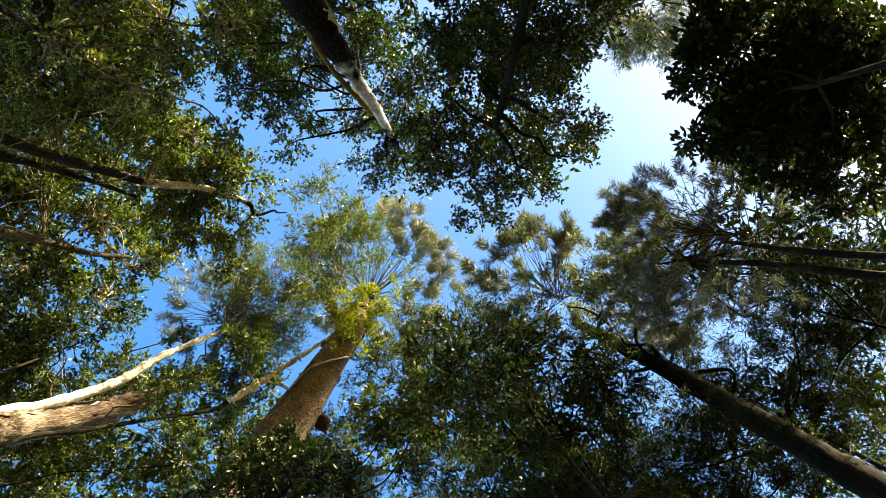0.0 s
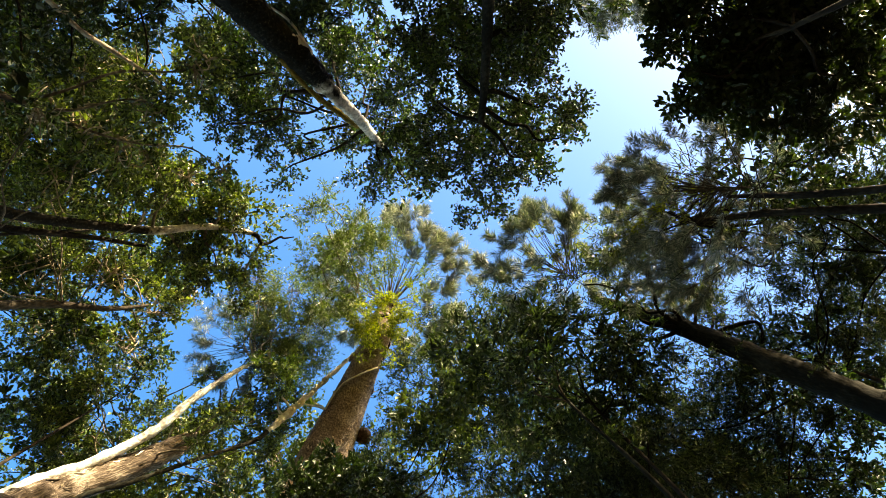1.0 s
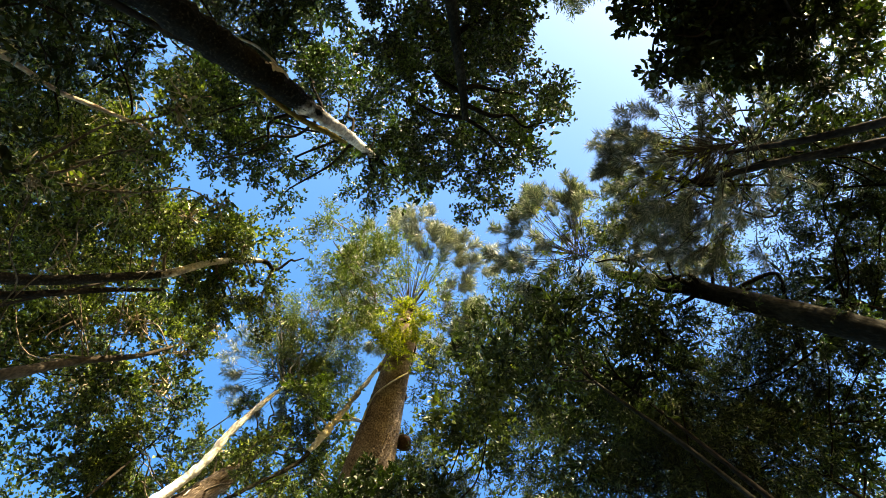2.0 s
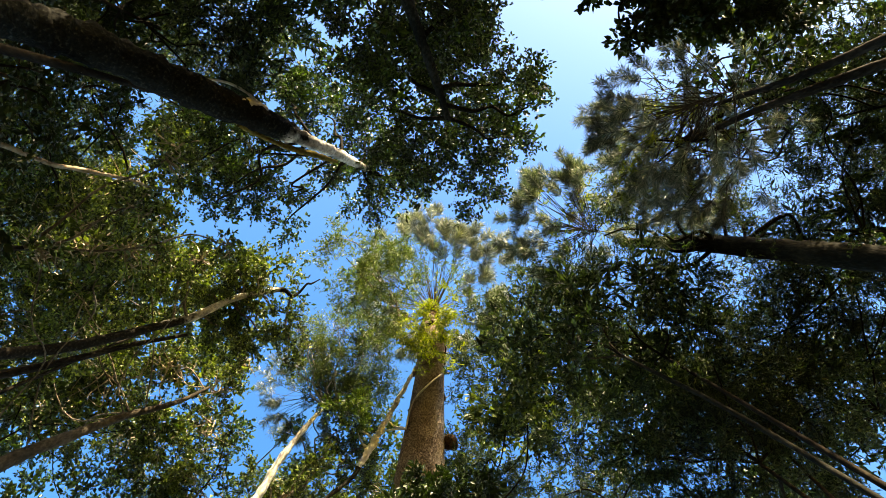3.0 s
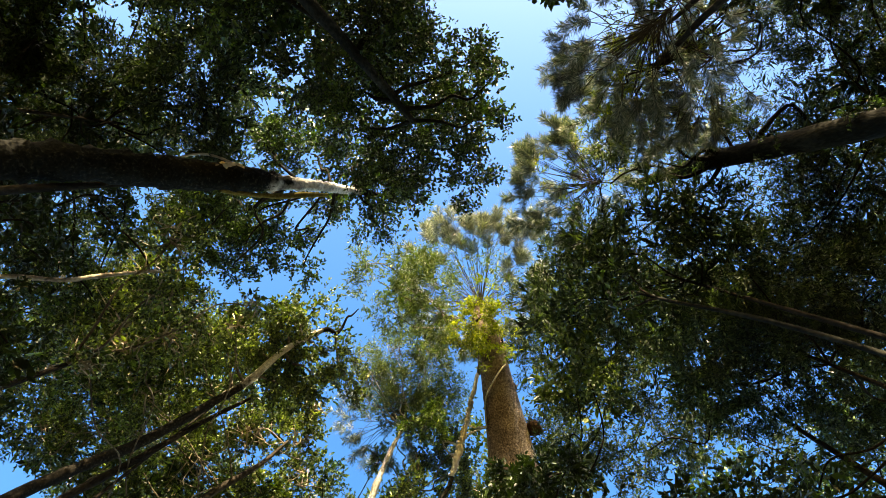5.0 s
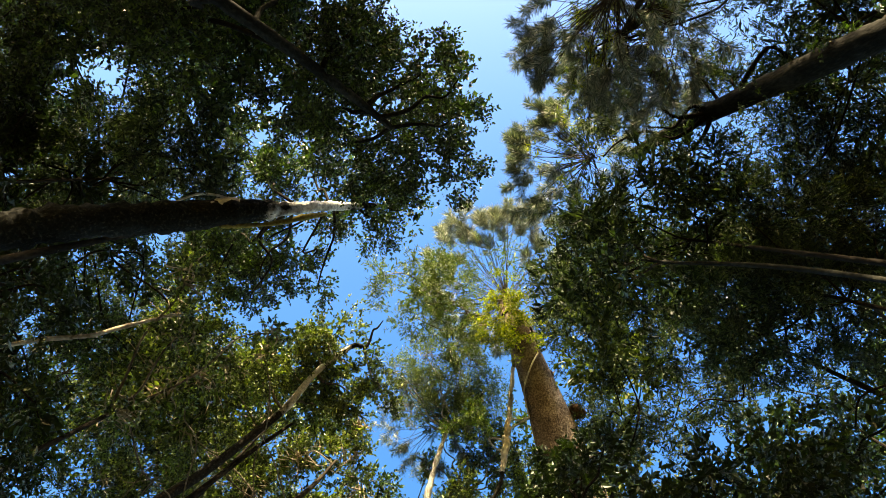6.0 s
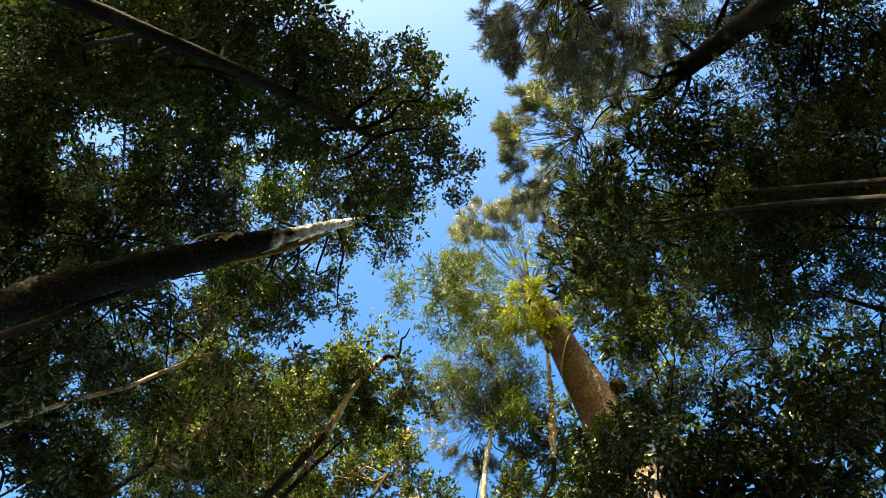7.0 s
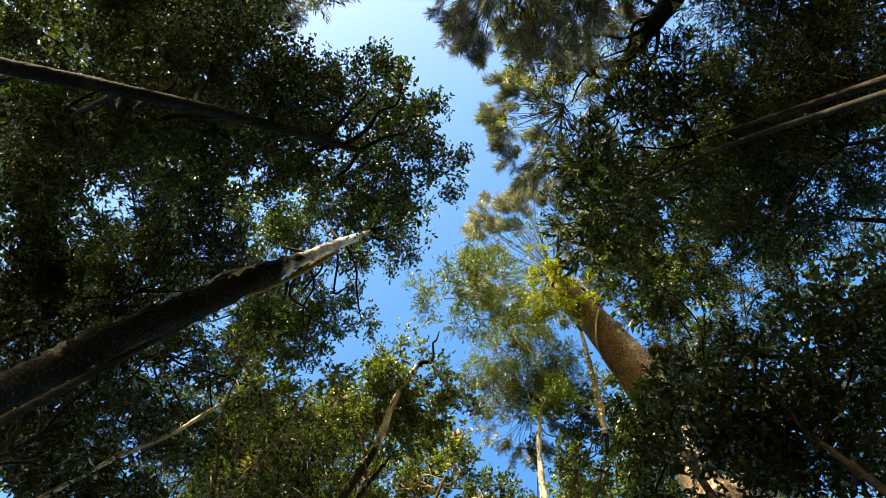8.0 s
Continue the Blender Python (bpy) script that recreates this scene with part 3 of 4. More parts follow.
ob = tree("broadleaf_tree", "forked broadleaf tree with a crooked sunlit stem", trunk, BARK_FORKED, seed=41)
second, third = [(-9.83, -0.39, 26.02, 0.05), (-10.26, -0.62, 25.34, 0.07), (-10.93, -0.97, 24.22, 0.09), (-12.15, -1.47, 22.21, 0.11), (-13.05, -1.94, 20.42, 0.13), (-13.59, -2.25, 18.18, 0.14)], [(-10.68, 1.78, 27.60, 0.05), (-11.39, 1.56, 26.00, 0.09), (-12.49, 1.03, 24.60, 0.13), (-13.43, 0.63, 22.60, 0.17), (-14.04, 0.35, 20.60, 0.20)]
v, f = tube(smooth_line(to_ground(second), 8), 12, 0.03, 42)
part("second_trunk", v, f, BARK_DARK, ob, "", True)
limbs(ob, trunk, boughs, BARK_GREY, 43, 0.06)
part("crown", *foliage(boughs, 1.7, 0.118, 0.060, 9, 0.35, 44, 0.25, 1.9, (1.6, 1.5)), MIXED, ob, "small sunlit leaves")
# the last five boughs are added to shade the forked stem
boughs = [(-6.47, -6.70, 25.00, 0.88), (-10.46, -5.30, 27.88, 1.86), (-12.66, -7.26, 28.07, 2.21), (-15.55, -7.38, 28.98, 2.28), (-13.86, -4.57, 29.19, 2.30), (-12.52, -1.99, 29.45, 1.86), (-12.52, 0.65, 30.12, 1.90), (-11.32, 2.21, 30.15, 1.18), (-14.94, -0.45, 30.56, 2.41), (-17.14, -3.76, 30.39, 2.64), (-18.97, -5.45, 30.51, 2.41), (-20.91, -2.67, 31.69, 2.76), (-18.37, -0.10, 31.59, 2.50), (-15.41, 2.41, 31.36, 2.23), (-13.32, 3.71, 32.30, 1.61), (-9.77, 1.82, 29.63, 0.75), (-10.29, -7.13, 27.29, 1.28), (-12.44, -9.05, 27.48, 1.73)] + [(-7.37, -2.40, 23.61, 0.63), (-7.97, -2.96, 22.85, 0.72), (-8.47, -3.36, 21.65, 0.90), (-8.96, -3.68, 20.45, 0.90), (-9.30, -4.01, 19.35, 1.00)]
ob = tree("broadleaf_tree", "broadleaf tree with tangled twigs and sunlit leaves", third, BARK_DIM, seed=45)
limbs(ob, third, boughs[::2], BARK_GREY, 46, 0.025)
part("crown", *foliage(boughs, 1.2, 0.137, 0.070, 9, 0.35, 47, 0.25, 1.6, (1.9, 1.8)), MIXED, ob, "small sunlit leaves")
tagged(part("twig", *twigs(boughs, 20, 0.021, 48), BARK_TAN, ob, "bare tan twigs"), kind="stuff")
boughs = [(-12.20, -5.41, 24.26, 1.89), (-9.95, -4.97, 23.62, 1.65), (-7.68, -5.15, 22.75, 1.41), (-11.40, -3.21, 24.60, 1.73), (-13.41, -2.20, 25.49, 1.79), (-9.04, -3.31, 23.79, 1.48), (-5.47, -4.80, 20.00, 0.92), (-6.79, -3.89, 19.82, 0.82), (-5.69, -2.05, 20.92, 0.58)]
c = np.mean(np.array(boughs), axis=0)
trunk = [(c[0], c[1], c[2] + 1, 0.04), (c[0] - 0.8, c[1] - 0.5, c[2] * 0.7, 0.07), (c[0] - 1.6, c[1] - 1.0, c[2] * 0.4, 0.10)]
ob = tree("broadleaf_tree", "broadleaf tree with sparse leaves in half shade", trunk, BARK_DARK, seed=51)
limbs(ob, trunk, boughs, BARK_GREY, 52, 0.05)
part("crown", *foliage(boughs, 1.3, 0.125, 0.064, 9, 0.35, 53, 0.25, 1.9, (1.8, 1.8)), MIXED, ob, "small sunlit leaves")
tagged(part("twig", *twigs(boughs, 14, 0.018, 54), BARK_TAN, ob, "bare tan twigs"), kind="stuff")
line = [(-6.59, -4.39, 22.00, 0.03), (-6.90, -4.61, 21.40, 0.04), (-7.00, -4.83, 20.80, 0.05), (-7.45, -5.30, 19.20, 0.06), (-7.59, -5.46, 18.00, 0.06), (-7.89, -6.08, 16.50, 0.06)]
ob = thing("dead_sapling", (line[-1][0], line[-1][1], 0), "thin tan dead sapling stem, bent at its tip", "sapling")
v, f = tube(smooth_line(to_ground(line), 8), 7, 0.05, 55)
part("stem", v, f, BARK_TAN, ob, "", True)

# ---- the white-stemmed tree ----
trunk = [(-7.15, 4.91, 30.00, 0.05), (-7.81, 4.95, 29.20, 0.07), (-8.43, 5.08, 28.40, 0.10), (-9.62, 5.51, 27.20, 0.135), (-10.78, 6.13, 26.00, 0.16), (-12.48, 6.40, 24.40, 0.18), (-13.98, 6.34, 22.80, 0.20)]
boughs = [(-7.17, 2.60, 30.00, 1.06), (-5.73, 2.50, 30.00, 0.95), (-5.71, 4.04, 30.00, 1.06), (-6.91, 4.02, 30.00, 0.95), (-7.04, 1.71, 30.00, 0.58), (-6.23, 5.48, 30.00, 1.06), (-4.64, 3.04, 30.00, 0.83), (-7.74, 3.88, 31.00, 0.71), (-7.19, 5.41, 31.00, 0.88), (-8.18, 3.06, 31.00, 0.73), (-5.40, 5.53, 31.00, 0.78), (-5.02, 4.24, 31.00, 0.88), (-6.74, 3.23, 31.00, 0.73), (-6.38, 4.77, 31.00, 0.88)]
ob = tree("gum_tree", "slender white-barked tree with an olive crown", trunk, BARK_WHITE, seed=61, rough=0.07)
limbs(ob, trunk, boughs, BARK_PALE, 62, 0.05)
part("crown", *foliage(boughs, 1.5, 0.13, 0.028, 10, 0.5, 63, 0.25, 0.7), OLIVE, ob, "thin olive leaves")
(wv, wf), (lv, lf) = brush_crown((-7.30, 4.60, 30.60), 34, 3.2, 0.12, 0.30, 160, 0.45, 1.6, 1.5, radians(205))
part("branch", wv, wf, BARK_GREY, ob, "bare arched branches", True)
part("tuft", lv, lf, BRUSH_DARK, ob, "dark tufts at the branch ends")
tagged(part("twig", *twigs(boughs, 20, 0.009, 64), BARK_GREY, ob, "bare fine twigs"), kind="stuff")
trunk = [(-8.87, 6.77, 28.40, 0.05), (-9.83, 6.94, 27.40, 0.24), (-10.68, 7.03, 26.40, 0.38), (-11.93, 7.03, 25.00, 0.48), (-13.12, 6.91, 23.60, 0.51), (-13.93, 6.69, 22.00, 0.54)]
boughs = [(-6.79, 5.81, 30.00, 1.06), (-8.03, 6.24, 30.00, 0.95), (-7.83, 7.94, 30.00, 1.18), (-9.47, 7.29, 30.00, 1.18), (-9.46, 5.17, 30.00, 0.50), (-12.06, 6.48, 30.00, 0.86), (-6.70, 7.27, 30.00, 0.71), (-7.73, 4.64, 30.00, 0.52), (-8.51, 6.22, 26.00, 0.57), (-7.75, 5.89, 26.00, 0.41), (-9.16, 6.69, 25.50, 0.40)]
clump = [(-6.56, 5.17, 28.00, 0.62), (-7.04, 4.86, 28.00, 0.50), (-6.22, 5.62, 28.00, 0.55), (-5.90, 5.25, 28.00, 0.40), (-9.29, 6.26, 28.00, 0.45), (-8.94, 6.65, 28.00, 0.50), (-8.50, 6.24, 28.00, 0.35)]
ob = tree("flaky_tree", "tree with flaky pale brown bark among ferns", trunk, BARK_FLAKY, seed=65, sides=20, rough=0.06)
limbs(ob, trunk, boughs, BARK_GREY, 66, 0.05)
# long strips of bark that have come loose
rng = np.random.default_rng(68)
axis = smooth_line(trunk, 24)
for k in range(110):
    i = int(rng.uniform(0.12, 0.92) * (len(axis) - 16))
    run = axis[i:i + int(rng.integers(7, 15))]
    a = math.atan2(-run[0, 1], -run[0, 0]) + rng.uniform(-1.9, 1.9)
    lift = 0.97 + 0.16 * np.linspace(0, 1, len(run)) ** 3 * rng.uniform(0, 1)
    path = run.copy()
    path[:, 0] += np.cos(a + 0.15 * np.sin(np.arange(len(run)) * 0.6 + k)) * run[:, 3] * lift
    path[:, 1] += np.sin(a + 0.15 * np.sin(np.arange(len(run)) * 0.6 + k)) * run[:, 3] * lift
    path[:, 3] = rng.uniform(0.025, 0.065) * np.sin(np.linspace(0.25, 2.9, len(run)))
    v, f = tube(path, 5, 0.15, k)
    part("bark_strip", v, f, (BARK_FLAKY, BARK_VINE, BARK_GREY, BARK_DIM)[k % 4], ob, "", True)
part("crown", *foliage(boughs, 1.8, 0.145, 0.058, 10, 0.4, 67, 0.25, 1.1, (1.5, 1.5)), MIXED, ob, "bright green feathery leaves")
part("fern_clump", *foliage(clump, 1.2, 0.15, 0.045, 10, 0.35, 69, 0.2, 1.2, (1.5, 1.5)), FERN, ob, "fresh green clumps")

# ---- the pines on the shaded side ----
trunk = [(4.97, 3.75, 23.50, 0.14), (5.89, 4.18, 22.20, 0.21), (6.40, 4.42, 21.00, 0.25), (6.89, 4.73, 17.50, 0.27), (7.19, 4.91, 14.80, 0.28), (7.41, 5.06, 13.40, 0.28)]
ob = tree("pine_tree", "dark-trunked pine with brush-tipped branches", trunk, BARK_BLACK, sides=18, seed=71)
hub = [(3.91, 2.67, 23.50, 0.18)]
fresh = [(3.41, 1.32, 22.50, 0.35), (2.90, 1.47, 22.50, 0.24), (3.59, 2.00, 22.50, 0.31), (4.55, 1.75, 22.50, 0.38), (4.59, 2.56, 22.50, 0.42), (3.21, 2.80, 22.50, 0.35)]
part("young_crown", *sprays(fresh, 0.8, 0.22, 0.035, 10, 0.45, 171, 0.1), YELLOW, ob, "fresh yellow-green foliage")
(wv, wf), (lv, lf) = brush_crown(hub[0], 75, 2.7, 0.3, 0.28, 72, 0.9, 2.4, 2.0)
part("branch", wv, wf, BARK_DIM, ob, "bare arched branches", True)
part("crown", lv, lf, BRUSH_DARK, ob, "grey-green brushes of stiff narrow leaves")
# the last four boughs are added to keep the sun off the trunk
boughs = [(5.11, 1.91, 21.00, 0.97), (5.31, 3.28, 21.00, 0.97), (3.99, 2.87, 21.00, 0.97), (4.21, 4.47, 21.00, 1.13), (6.65, 3.91, 21.00, 1.13), (7.43, 3.40, 21.00, 0.87), (8.15, 4.65, 21.00, 1.16), (7.39, 5.09, 21.00, 1.13), (9.02, 5.33, 21.00, 1.29), (10.91, 5.18, 21.00, 1.30), (9.93, 6.84, 21.00, 1.45), (6.04, 6.10, 21.00, 1.29), (7.24, 7.22, 21.00, 1.45), (8.34, 8.49, 21.00, 1.62), (9.68, 3.32, 21.00, 0.92), (8.37, 2.40, 21.00, 0.79), (11.19, 3.17, 21.00, 1.29), (6.33, 2.44, 21.00, 0.81), (2.64, 3.05, 21.00, 0.81), (12.59, 4.25, 21.00, 1.29)] + [(7.99, 3.70, 21.81, 0.65), (9.29, 3.40, 20.45, 0.73), (10.32, 4.47, 19.25, 1.00), (10.84, 4.76, 17.85, 1.10)]
limbs(ob, trunk, boughs[:10], BARK_DARK, 73, 0.07)
# leafy sprays are added along the trunk in patches to half hide it
rng = np.random.default_rng(70)
trunk_sprays = [(p[0] + rng.normal() * 0.22, p[1] + rng.normal() * 0.22, p[2] - rng.uniform(0.1, 0.5), rng.uniform(0.22, 0.45)) for p in smooth_line(trunk, 8)[8:40:2]]
part("trunk_sprays", *sprays(trunk_sprays, 0.75, 0.085, 0.042, 8, 0.25, 79, 0.3, 0.1), BROAD, ob, "small dark leaves climbing on the trunk")
part("lower_crown", *foliage(boughs, 0.7, 0.15, 0.028, 10, 0.5, 74, 0.25, 0.2), NEEDLE, ob, "fine dark foliage")
trunk = [(6.77, 0.79, 17.20, 0.04), (6.74, 0.81, 15.60, 0.06), (6.68, 0.83, 14.00, 0.07), (6.99, 0.83, 12.60, 0.07), (7.10, 0.80, 11.80, 0.08)]
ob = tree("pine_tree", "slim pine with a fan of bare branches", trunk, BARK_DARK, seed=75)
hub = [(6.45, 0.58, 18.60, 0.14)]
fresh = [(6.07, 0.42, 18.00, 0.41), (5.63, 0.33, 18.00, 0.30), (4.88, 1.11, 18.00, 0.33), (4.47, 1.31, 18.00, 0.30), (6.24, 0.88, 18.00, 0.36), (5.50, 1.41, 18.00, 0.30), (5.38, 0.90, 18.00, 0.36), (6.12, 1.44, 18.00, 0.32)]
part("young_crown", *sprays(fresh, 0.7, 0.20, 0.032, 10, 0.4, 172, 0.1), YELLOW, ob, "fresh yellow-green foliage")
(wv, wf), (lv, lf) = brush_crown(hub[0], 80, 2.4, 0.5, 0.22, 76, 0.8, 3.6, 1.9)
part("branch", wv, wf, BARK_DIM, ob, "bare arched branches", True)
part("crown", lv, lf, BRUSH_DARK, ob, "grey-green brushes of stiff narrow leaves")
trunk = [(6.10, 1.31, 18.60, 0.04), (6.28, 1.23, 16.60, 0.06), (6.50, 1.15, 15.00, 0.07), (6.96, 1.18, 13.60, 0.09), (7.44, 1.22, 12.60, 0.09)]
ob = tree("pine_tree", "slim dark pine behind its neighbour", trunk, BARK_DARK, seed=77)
hub = [(7.01, 2.07, 21.00, 0.16)]
fill = [(7.12, 0.25, 19.00, 0.61), (7.36, 1.14, 19.00, 0.58), (6.02, 1.01, 19.00, 0.52), (6.42, 1.39, 19.00, 0.49), (5.39, 0.89, 19.00, 0.38), (7.36, 1.86, 19.00, 0.58), (5.19, 1.64, 19.00, 0.52), (4.30, 1.86, 19.00, 0.52), (8.24, 1.64, 19.00, 0.65), (6.39, 2.76, 19.00, 0.42), (5.48, 2.22, 19.00, 0.43)]
limbs(ob, trunk, fill[::2], BARK_DARK, 178, 0.03)
part("lower_crown", *foliage(fill, 1.1, 0.18, 0.032, 10, 0.45, 179, 0.25, 0.5), MIXED, ob, "airy green foliage")
top = [(11.95, 2.22, 22.00, 1.19), (12.54, 3.72, 22.00, 1.19), (14.12, 3.26, 22.00, 1.27), (11.41, 0.97, 22.00, 0.85), (10.65, 1.43, 22.00, 0.68), (13.53, 1.77, 22.00, 1.36), (10.90, 3.09, 22.00, 0.85), (13.41, 4.81, 22.00, 1.02), (13.02, -0.75, 22.00, 1.02), (14.43, 0.51, 22.00, 1.02), (12.11, 0.51, 22.00, 0.76), (14.12, -2.20, 22.00, 0.85)]
limbs(ob, trunk, top, BARK_DARK, 180, 0.04)
part("upper_crown", *foliage(top, 1.1, 0.22, 0.04, 10, 0.45, 181, 0.25, 0.5), NEEDLE, ob, "dense dark foliage")
(wv, wf), (lv, lf) = brush_crown(hub[0], 70, 2.7, 0.5, 0.24, 78, 0.8, 4.0, 2.2)
part("branch", wv, wf, BARK_DIM, ob, "bare arched branches", True)
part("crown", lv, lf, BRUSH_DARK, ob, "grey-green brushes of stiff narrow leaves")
trunk = [(2.85, 6.36, 26.20, 0.01), (3.27, 7.22, 25.00, 0.012), (3.95, 8.15, 23.80, 0.016), (4.62, 9.13, 22.60, 0.018), (5.37, 10.17, 21.00, 0.02), (5.95, 11.02, 19.50, 0.022)]
boughs = [(1.60, 4.58, 28.00, 1.32), (0.27, 5.24, 28.00, 1.10), (1.33, 5.48, 25.00, 1.36), (3.05, 5.82, 25.00, 1.36), (-0.26, 6.27, 25.00, 1.17), (1.15, 7.35, 25.00, 1.56), (-0.72, 8.18, 25.00, 1.36), (0.93, 9.32, 25.00, 1.26), (-2.08, 7.96, 28.00, 0.99), (2.87, 8.68, 25.00, 1.36), (4.44, 7.89, 25.00, 1.36), (2.84, 7.40, 25.00, 1.36), (-3.66, 9.62, 30.00, 0.95), (-3.00, 9.22, 25.00, 1.17), (-1.58, 10.54, 25.00, 1.10), (0.68, 11.56, 25.00, 1.14), (-1.97, 6.63, 30.00, 0.95), (-1.05, 5.81, 30.00, 0.83)]
ob = tree("conifer_tree", "dense dark conifer with a thin dark stem", trunk, BARK_BLACK, seed=81)
limbs(ob, trunk, boughs, BARK_DARK, 82, 0.06)
part("crown", *foliage(boughs, 1.9, 0.17, 0.036, 10, 0.5, 83, 0.25, 1.3, (1.7, 2.2)), NEEDLE, ob, "dense dark foliage")
for seed, label, boughs, m, cover, size in (
        (91, "shaded conifer with dense dark foliage", [(4.21, 6.38, 18.00, 1.23), (4.97, 7.67, 18.00, 1.37), (5.91, 8.75, 18.00, 1.50), (2.83, 7.07, 18.00, 1.09), (3.60, 8.38, 18.00, 1.37), (4.70, 9.94, 18.00, 1.50), (2.13, 8.06, 18.00, 1.00), (3.10, 10.35, 18.00, 1.22), (4.37, 11.84, 18.00, 1.50), (1.61, 7.55, 18.00, 0.96)], NEEDLE, 1.0, (0.15, 0.034)),
        (92, "shaded conifer with fine hanging foliage", [(11.38, 3.10, 20.00, 1.23), (12.83, 4.12, 20.00, 1.38), (10.39, 4.74, 20.00, 1.11), (8.73, 7.02, 20.00, 1.38), (10.81, 6.76, 20.00, 1.38), (12.58, 6.81, 20.00, 1.38), (7.03, 7.47, 20.00, 1.23), (9.63, 8.23, 20.00, 1.23), (5.03, 7.89, 20.00, 1.23), (3.38, 7.83, 20.00, 1.23), (7.84, 5.67, 20.00, 1.07), (12.56, 1.78, 20.00, 1.07), (10.63, 1.61, 20.00, 0.92)], NEEDLE, 0.85, (0.15, 0.034)),
        (93, "shaded conifer with gaps of sky in its crown", [(3.56, 9.55, 21.00, 1.17), (5.42, 10.49, 21.00, 1.45), (1.59, 9.65, 21.00, 0.97), (1.88, 11.69, 21.00, 1.02), (-0.66, 9.09, 21.00, 0.64), (0.26, 7.70, 21.00, 0.97), (4.11, 8.17, 21.00, 1.13)], NEEDLE, 0.6, (0.15, 0.034)),
        (94, "nearby tree with large dark leaves against the sky", [(5.56, -3.09, 14.60, 1.02), (6.85, -3.34, 14.60, 1.19), (8.09, -2.59, 14.60, 1.09), (6.66, -2.00, 14.60, 0.98), (5.36, -1.87, 14.60, 0.49), (4.81, -2.62, 14.60, 0.38), (7.90, -1.12, 14.60, 0.98), (6.69, -0.99, 14.60, 0.54), (4.73, -3.61, 14.60, 0.54), (6.09, -1.32, 14.60, 0.49), (4.60, -1.46, 14.60, 0.20), (5.01, -1.52, 14.60, 0.30)], BIG, 3.4, (0.15, 0.075)),
        (95, "dark understory tree beside the pine trunk", [(-1.72, 6.76, 13.00, 0.67), (-1.06, 7.60, 13.00, 0.85), (-0.08, 8.24, 13.00, 0.85), (-2.54, 7.46, 13.00, 0.85), (-1.60, 8.50, 13.00, 0.95), (-2.65, 6.44, 13.00, 0.57), (-2.37, 9.27, 13.00, 0.85), (-1.43, 6.01, 13.00, 0.36), (-0.68, 6.84, 13.00, 0.47), (0.32, 7.57, 13.00, 0.57)], BIG, 1.4, (0.14, 0.058)),
        (96, "far pine with a rounded brush crown", [(7.08, -6.26, 24.00, 1.12), (8.27, -6.11, 24.00, 1.16), (9.55, -6.53, 24.00, 1.40), (6.80, -5.60, 24.00, 0.56), (6.10, -6.33, 24.00, 0.60), (7.79, -5.44, 24.00, 0.56), (5.34, -7.54, 24.00, 0.84), (5.02, -8.42, 24.00, 0.75), (6.28, -7.23, 24.00, 1.12), (5.93, -8.94, 24.00, 1.12)], BRUSH, 1.1, (0.18, 0.026))):
    c = np.mean(np.array(boughs), axis=0)
    out = unit(np.array((c[0], c[1])) - (0.0, 0.0))
    trunk = [(c[0], c[1], c[2] + 0.5, 0.03), (c[0] + out[0] * 0.8, c[1] + out[1] * 0.8, c[2] * 0.7, 0.07), (c[0] + out[0] * 1.6, c[1] + out[1] * 1.6, c[2] * 0.4, 0.10)]
    ob = tree("forest_tree", label, trunk, BARK_DARK, seed=seed)
    limbs(ob, trunk, boughs[::2], BARK_DARK, seed, 0.04)
    part("crown", *foliage(boughs, cover * 2.0, *size, 9, 0.45, seed, 0.25, cover * 0.8, (1.7, 1.8), m is BIG), m, ob)

boughs = [(-3.97, 7.14, 21.00, 0.65), (-3.42, 7.77, 21.00, 0.81), (-4.95, 6.80, 21.00, 0.73), (-2.69, 8.43, 22.00, 0.68), (-4.71, 7.84, 21.00, 0.97), (-4.27, 7.20, 22.00, 0.44), (-3.25, 7.44, 22.00, 0.41), (-5.20, 7.19, 20.00, 0.84), (-3.85, 7.39, 20.00, 0.84), (-6.39, 7.53, 20.00, 0.69), (-2.63, 7.44, 20.00, 0.61)]
c = np.mean(np.array(boughs), axis=0)
trunk = [(c[0], c[1], c[2] + 0.5, 0.05), (c[0] - 0.3, c[1] + 0.8, c[2] * 0.7, 0.10), (c[0] - 0.5, c[1] + 1.6, c[2] * 0.4, 0.13)]
ob = tree("forest_tree", "leafy tree in front of the pine trunk", trunk, BARK_DARK, seed=97)
limbs(ob, trunk, boughs, BARK_DARK, 97, 0.05)
# the dark leaf stands in for the shade on this tree
part("crown", *foliage(boughs, 2.6, 0.20, 0.08, 9, 0.45, 97), BIG, ob)
